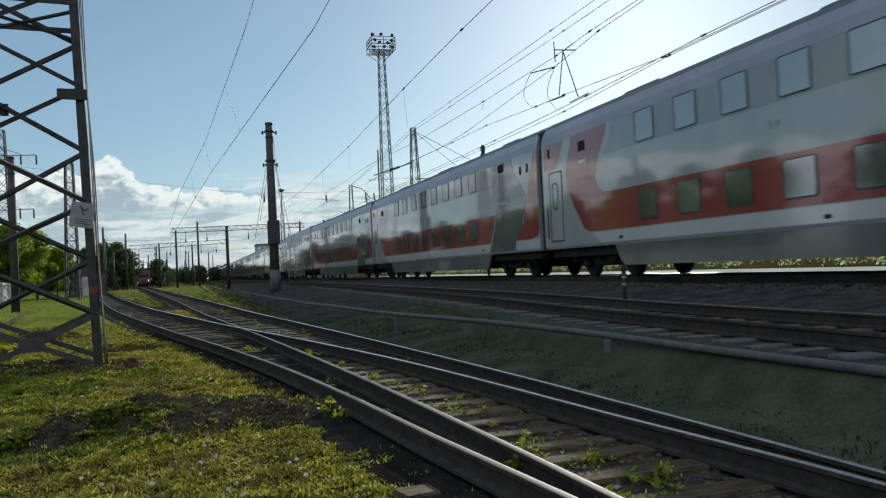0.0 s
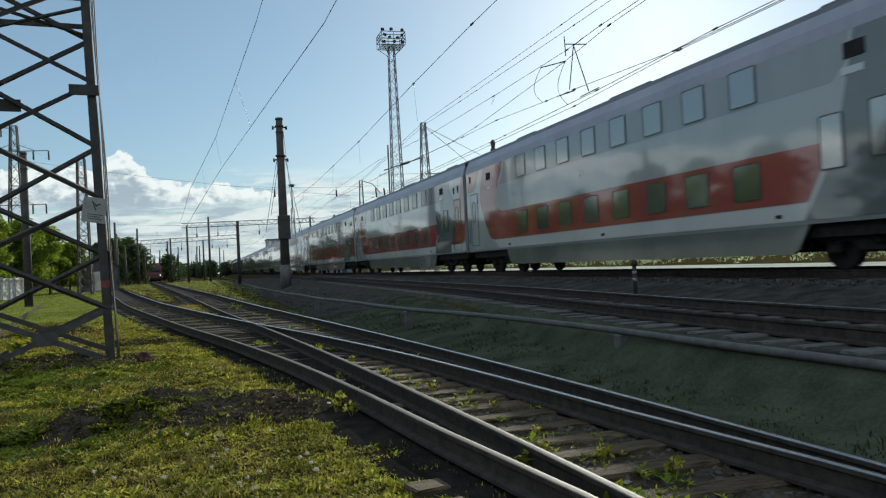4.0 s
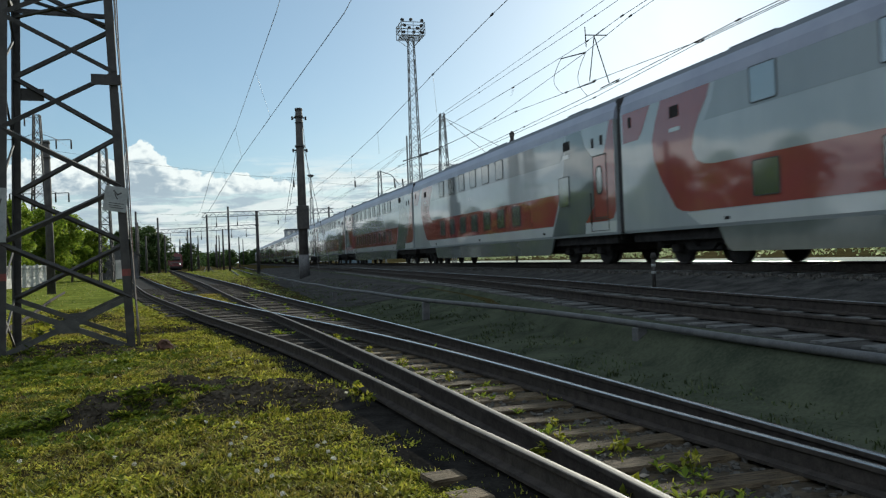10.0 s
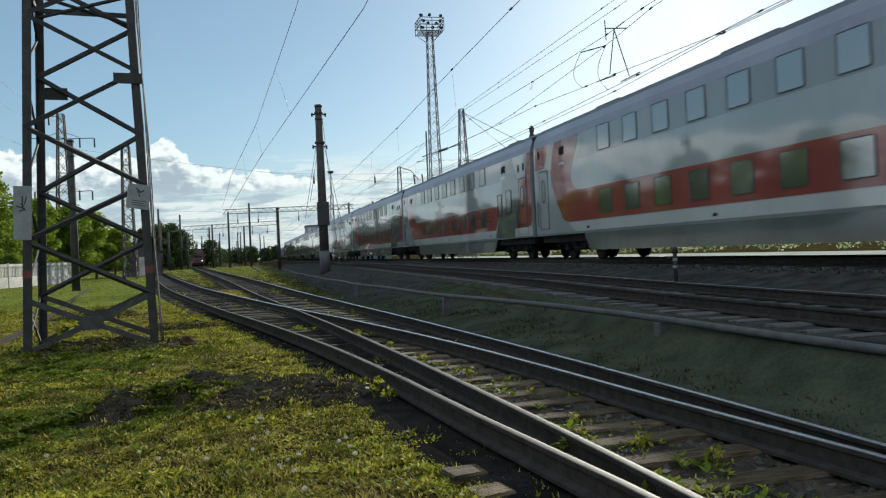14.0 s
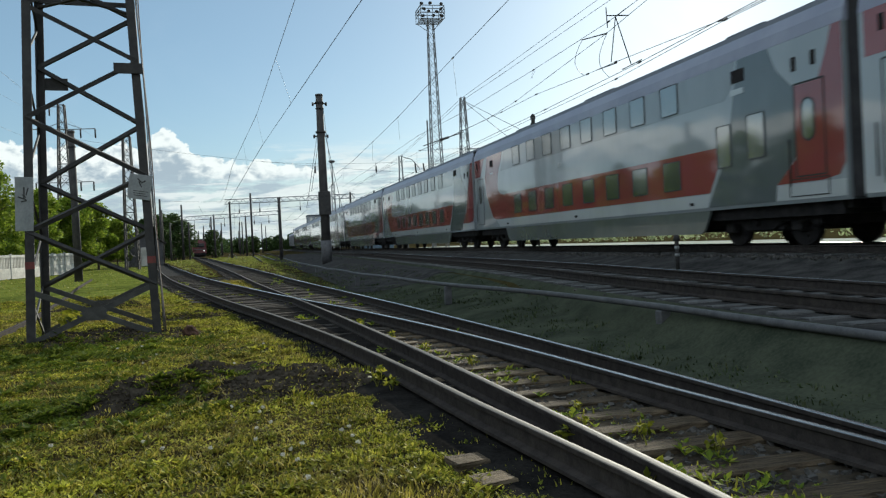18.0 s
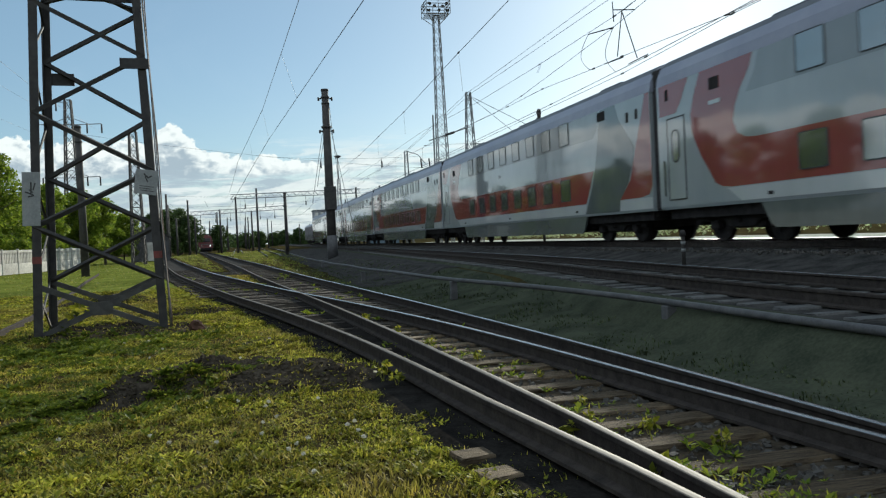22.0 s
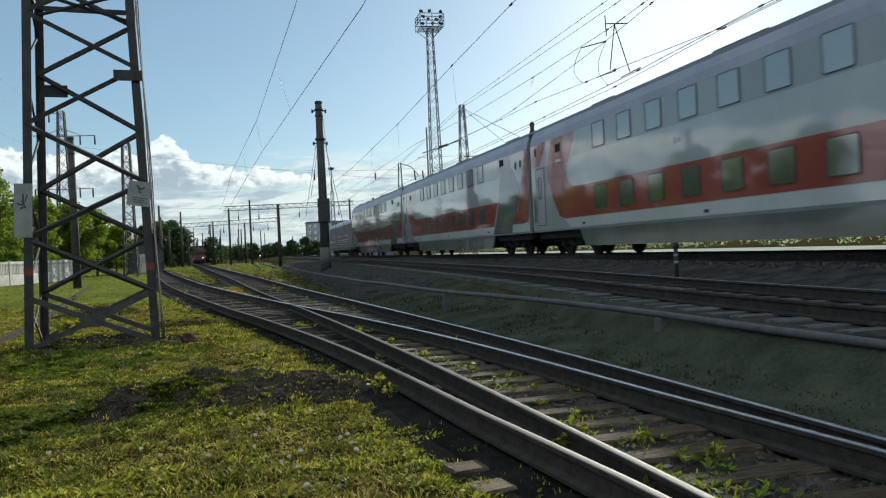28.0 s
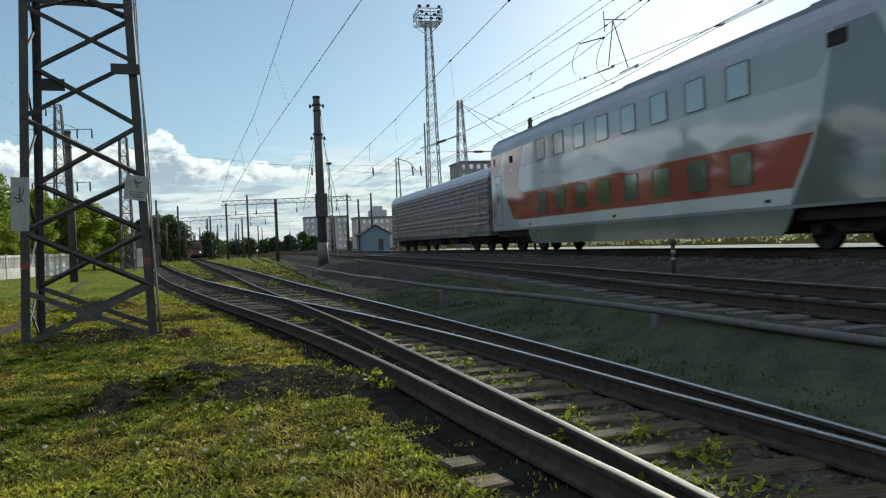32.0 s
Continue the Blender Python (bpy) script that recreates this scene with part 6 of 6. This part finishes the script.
stones("ballast_stones", 9000, on_ballast, 0.012, 0.035, STONE, 21, "dirty ballast stones between the rails")
stones("ballast_stones", 9000, on_mid, 0.015, 0.03, STONE, 22, "ballast stones of the second track")
stones("ballast_stones", 7000, on_main, 0.02, 0.045, STONE, 23, "ballast stones of the main track")
stones("clods", 2600, on_heap, 0.006, 0.035, SOIL, 24, "crumbled dark clods on the bare heaps")


# ---- small plants ----
def leaf_patches(name, n, sampler, size, material, seed, label, lift=0.0):
    """Low broad leaves in rosettes."""
    rng = random.Random(seed)
    vs, fs = [], []
    for _ in range(n):
        p = sampler(rng)
        if p is None:
            continue
        x, y = p
        z = ground_z(x) + heap_h(x, y) + lift
        far = 1 + max(0.0, math.hypot(x, y) - 8) * 0.04
        a0, rich = rng.uniform(0, 6.283), 0.45 + 0.6 * lush(x, y)
        z += 0.02 * max(0.0, rich - 0.8) * rng.random() * 2
        for k in range(rng.randint(4, 7)):
            a = a0 + k * 1.1 + rng.uniform(-0.3, 0.3)
            l = size * far * rich * rng.uniform(0.6, 1.4)
            w = l * rng.uniform(0.16, 0.3)
            up = rng.uniform(0.25, 1.1)
            dx, dy = math.cos(a), math.sin(a)
            i = len(vs)
            h1, h2 = l * 0.5 * up, l * 0.75 * up
            vs += [(x, y, z), (x + dx * l * 0.5 - dy * w, y + dy * l * 0.5 + dx * w, z + h1), (x + dx * l, y + dy * l, z + h2), (x + dx * l * 0.5 + dy * w, y + dy * l * 0.5 - dx * w, z + h1)]
            fs.append((i, i + 1, i + 2, i + 3))
    return tagged(from_arrays(name, vs, fs, material), label, "weeds", kind="stuff")


def green_patch(rng):
    p = meadow(rng)
    if p is None or patchy(p[0], p[1], 0.8, 11.0) < -0.22:
        return None
    return p


leaf_patches("broad_weeds", 9000, behind, 0.05, WEED, 32, "low broad-leaved weeds round the viewer")
leaf_patches("broad_weeds", 70000, green_patch, 0.036, WEED, 31, "low broad-leaved weeds among the grass")


def nettles(rng):
    """Darker, taller weeds round the tower's foot and along the ridge."""
    pick = rng.random()
    if pick < 0.45:
        x, y = rng.gauss(-3.3, 1.4), rng.gauss(13.4, 1.1)
    elif pick < 0.88:
        x, y = rng.gauss(-2.6, 0.9), rng.gauss(8.6, 1.1)
    else:
        u = rng.uniform(-1.9, 1.3)
        x, y = -0.9 + u * 0.78 + rng.gauss(0, 0.2), 8.9 + u * 0.6 + rng.gauss(0, 0.22)
    return (x, y) if x < left_way(y) - 1.5 and patchy(x, y, 1.8, 3.0) > -0.15 and in_soil(x, y) < 0.55 + 0.3 * rng.random() else None


leaf_patches("dark_weeds", 9500, nettles, 0.055, WEED_DARK, 36, "taller dark green weeds round the dirt heaps")


leaf_patches("trackside_weeds", 5200, weedy, 0.05, TRACK_WEED, 38, "low green weeds between the sleepers", 0.055)


def tie_edge(rng):
    y = rng.uniform(4.0, 6.6)
    return left_way(y) - rng.uniform(1.05, 1.5), y


leaf_patches("trackside_weeds", 420, tie_edge, 0.035, WEED, 39, "weeds creeping over the old sleeper ends", 0.01)


def tufts(rng):
    y = 3.5 + 16 * rng.random()
    x = left_way(y) - rng.uniform(0.9, 1.9)
    return (x, y) if patchy(x, y, 1.1, 13.0) > -0.1 else None


blades("tall_tufts", 2600, tufts, 0.025, 0.06, 0.007, WEED, 33, "taller grass tufts along the siding", 0.4)


def sprig(x, y, z, s, seed):
    rng = random.Random(seed)
    t = thing("weed_sprig", x, y, z, rng.uniform(0, 360), "bright green leafy weed growing beside the rail", "weed", "weeds by the rails")
    bm = B()
    for k in range(4):
        rod(bm, (0, 0, 0), (rng.uniform(-0.06, 0.06) * s, rng.uniform(-0.06, 0.06) * s, rng.uniform(0.08, 0.16) * s), 0.003, 0.002, n=4)
    part("stem", bm, WEED, t)
    vs, fs = leaf_cloud(rng, [(0, 0, 0.13 * s, 0.09 * s)], 34, 0.035 * s)
    from_arrays("foliage", vs, fs, WEED, t)


for i, (x, y, s) in enumerate(((2.12, 5.15, 1.1), (2.2, 4.08, 1.1), (2.6, 6.2, 0.7), (2.75, 7.6, 0.7), (2.45, 5.7, 0.6), (2.5, 9.0, 0.8), (1.25, 8.3, 1.2), (1.35, 8.0, 0.9), (2.7, 5.2, 0.9), (2.9, 4.6, 0.9), (2.3, 10.6, 0.8), (2.05, 12.0, 0.9), (2.9, 11.2, 0.7), (1.9, 14.4, 0.9), (-3.5, 17.0, 2.6))):
    sprig(x, y, ground_z(x) + 0.02, s, 300 + i)


def dandelion(x, y, h, seed):
    rng = random.Random(seed)
    t = thing("dandelion", x, y, ground_z(x), label="dandelion clock with a white fluffy head", category="dandelion", group="dandelions in the grass")
    part("stem", tube(B(), [(0, 0, 0), (0.008, 0.004, h * 0.5), (0.0, 0.01, h)], 0.003, 5), WEED, t)
    vs, fs = leaf_cloud(rng, [(0, 0.01, h + 0.012, 0.017)], 60, 0.007)
    from_arrays("seed_head", vs, fs, PUFF, t)


drng = random.Random(17)
spots = [(0.05, 7.2), (-0.01, 6.35), (-0.71, 6.31), (0.69, 5.96), (0.72, 5.85), (0.62, 6.05), (0.22, 5.75), (0.3, 5.7), (0.16, 5.62), (-0.22, 7.39), (0.02, 7.0), (0.5, 7.4), (-0.02, 6.1), (0.1, 6.5), (0.25, 5.4)]
spots += [(drng.uniform(-4.0, 0.9), drng.uniform(3.6, 13)) for _ in range(18)]
for i, (x, y) in enumerate(spots):
    dandelion(x, y, drng.uniform(0.07, 0.15), 400 + i)


# ---- odds and ends ----
def stump():
    t = thing("rusty_stump", -1.1, 15.3, -0.05, label="rust-brown broken stump in the grass", category="stump")
    bm = bmesh.new()
    bmesh.ops.create_icosphere(bm, subdivisions=3, radius=0.125)
    for v in bm.verts:
        k = 1 + 0.6 * noise.noise(v.co * 9) + 0.35 * noise.noise(v.co * 24)
        v.co = Vector((v.co.x * k * 1.1, v.co.y * k, max(-0.02, v.co.z * k * 1.1 + 0.06)))
    part("lump", bm, OLDRUST, t)


stump()


def old_rail():
    t = thing("old_rail", 0, 0, 0, label="old rusty rail sunk in the grass beside the tower", category="rail")
    way = curve([(14, -4.6), (17.9, -4.93), (21, -5.23), (30, -6.41), (42, -8.2), (56, -10.1)])
    part("rail", sweep(B(), [(way(y), y, 0.1) for y in steps(14, 56, 1.5)], RAIL), RAIL_SIDE, t)


old_rail()


def marker():
    t = thing("track_marker", 9.85, 16.9, 0.6, label="short grey marker post with white bands between the tracks", category="marker post")
    part("post", rod(B(), (0, 0, -0.1), (0, 0, 0.62), 0.05, n=10), DARKPOLE, t)
    for z in (0.25, 0.42):
        part("band", rod(B(), (0, 0, z), (0, 0, z + 0.07), 0.056, n=10), SIGNWHITE, t)
    part("cap", rod(B(), (0, 0, 0.62), (0, 0, 0.76), 0.085, 0.05, n=10), DARKPOLE, t)


marker()
prng = random.Random(55)
for i in range(26):
    y = prng.uniform(170, 420)
    x = prng.uniform(-0.11, 0.1) * y + 4
    if abs(x - right_way(y)) < 2.5 or abs(x - 13) < 2.6:
        x += 5.5
    concrete_pole(x, y, ground_z(x), prng.uniform(8, 11.5), 0.24, 0.17, "slim distant yard pole", "yard poles", False)


# ---- the far edge of the yard ----
def far_woods():
    rnd = random.Random(71)
    clumps = []
    for i in range(150):
        x = rnd.uniform(-190, 130)
        h = rnd.uniform(5, 10) if x < 20 else rnd.uniform(3, 7)
        y = rnd.uniform(430, 560)
        for k in range(3):
            clumps.append((x + rnd.uniform(-2, 2), y + rnd.uniform(-2, 2), h * (0.3 + 0.27 * k), rnd.uniform(2.0, 3.6)))
    vs, fs = leaf_cloud(rnd, clumps, 60, 0.9)
    tagged(from_arrays("far_woods", vs, fs, LEAF_DARK), "dark line of distant trees along the horizon", "trees", kind="stuff")


far_woods()


for i, (x, y, h, sp) in enumerate(((-3.5, 350, 8, 3.4), (2.5, 360, 9.5, 4.0), (8, 352, 7.5, 3.2), (13, 366, 9, 3.8), (19, 360, 10, 4.0), (24, 345, 11, 4.2), (29, 350, 9, 3.6), (46, 300, 8, 3.4), (60, 310, 9, 3.6), (-30, 300, 9, 4), (-38, 310, 10, 4.2))):
    tree(x, y, h * 0.72, sp * 0.85, 180 + i, per=50, size=0.5, material=LEAF_DARK, label="dark distant tree at the far end of the yard", low=0.08)


# hidden trees added to darken the reflections on the far coaches
for i, (x, y, h, sp) in enumerate(((-60, 190, 11, 4.6), (-46, 190, 11, 4.8), (-38, 215, 12, 5), (-44, 200, 12, 5), (-49, 225, 12.5, 5.2), (-55, 205, 12.5, 5.2), (-62, 230, 13, 5.4), (-70, 210, 13, 5.4))):
    tree(x, y, h, sp, 220 + i, per=70, size=0.6, material=LEAF_DARK, label="hidden dark tree at the yard edge, added for coach reflections", low=0.06)


def yard_track(x0, x1, y0, y1, z):
    way = curve([(y0, x0), ((y0 + y1) / 2, (x0 + x1) / 2), (y1, x1)])
    t = thing("railway_track", 0, 0, 0, label="distant yard track with dull rails", category="railway track", kind="structure")
    for off in (-0.8, 0.8):
        rail("rail", way, off, steps(y0, y1, 12), z, t)


for x0, x1, y0, y1, z in ((2.2, 1.0, 95, 330, 0.12), (5.2, 6.0, 110, 330, 0.3), (-3.0, -7.0, 150, 340, 0.12)):
    yard_track(x0, x1, y0, y1, z)


# ---- what moves ----
def on_line(y):
    """The pose of a coach on the main track whose front stands at y."""
    return pose(main_way(y), y, 1.0, 0, 0, math.degrees(math.atan((main_way(y) - main_way(y + SPAN)) / SPAN)))


def motions():
    seconds = [i for i in range(33)]
    for k, kind, c in coaches:
        walk(c, [(t, on_line(run(t) + k * SPAN)) for t in seconds])
    turns = [(i / FPS, -(run(i / FPS) - run(0)) / WHEEL_R) for i in range(0, 32 * FPS + 1)]
    lead = {}
    for ws in wheelsets:     # all wheels turn alike: those on like axles share one set of keys
        at = ws.matrix_basis.translation.copy()
        first = lead.get(round(at.y, 2))
        if first is None:
            walk(ws, [(t, Matrix.Translation(at) @ Matrix.Rotation(a, 4, "X")) for t, a in turns])
            lead[round(at.y, 2)] = ws
        else:
            ws.rotation_mode = "QUATERNION"
            ws.animation_data_create().action = first.animation_data.action
            ws.animation_data.action_slot = first.animation_data.action_slot


motions()
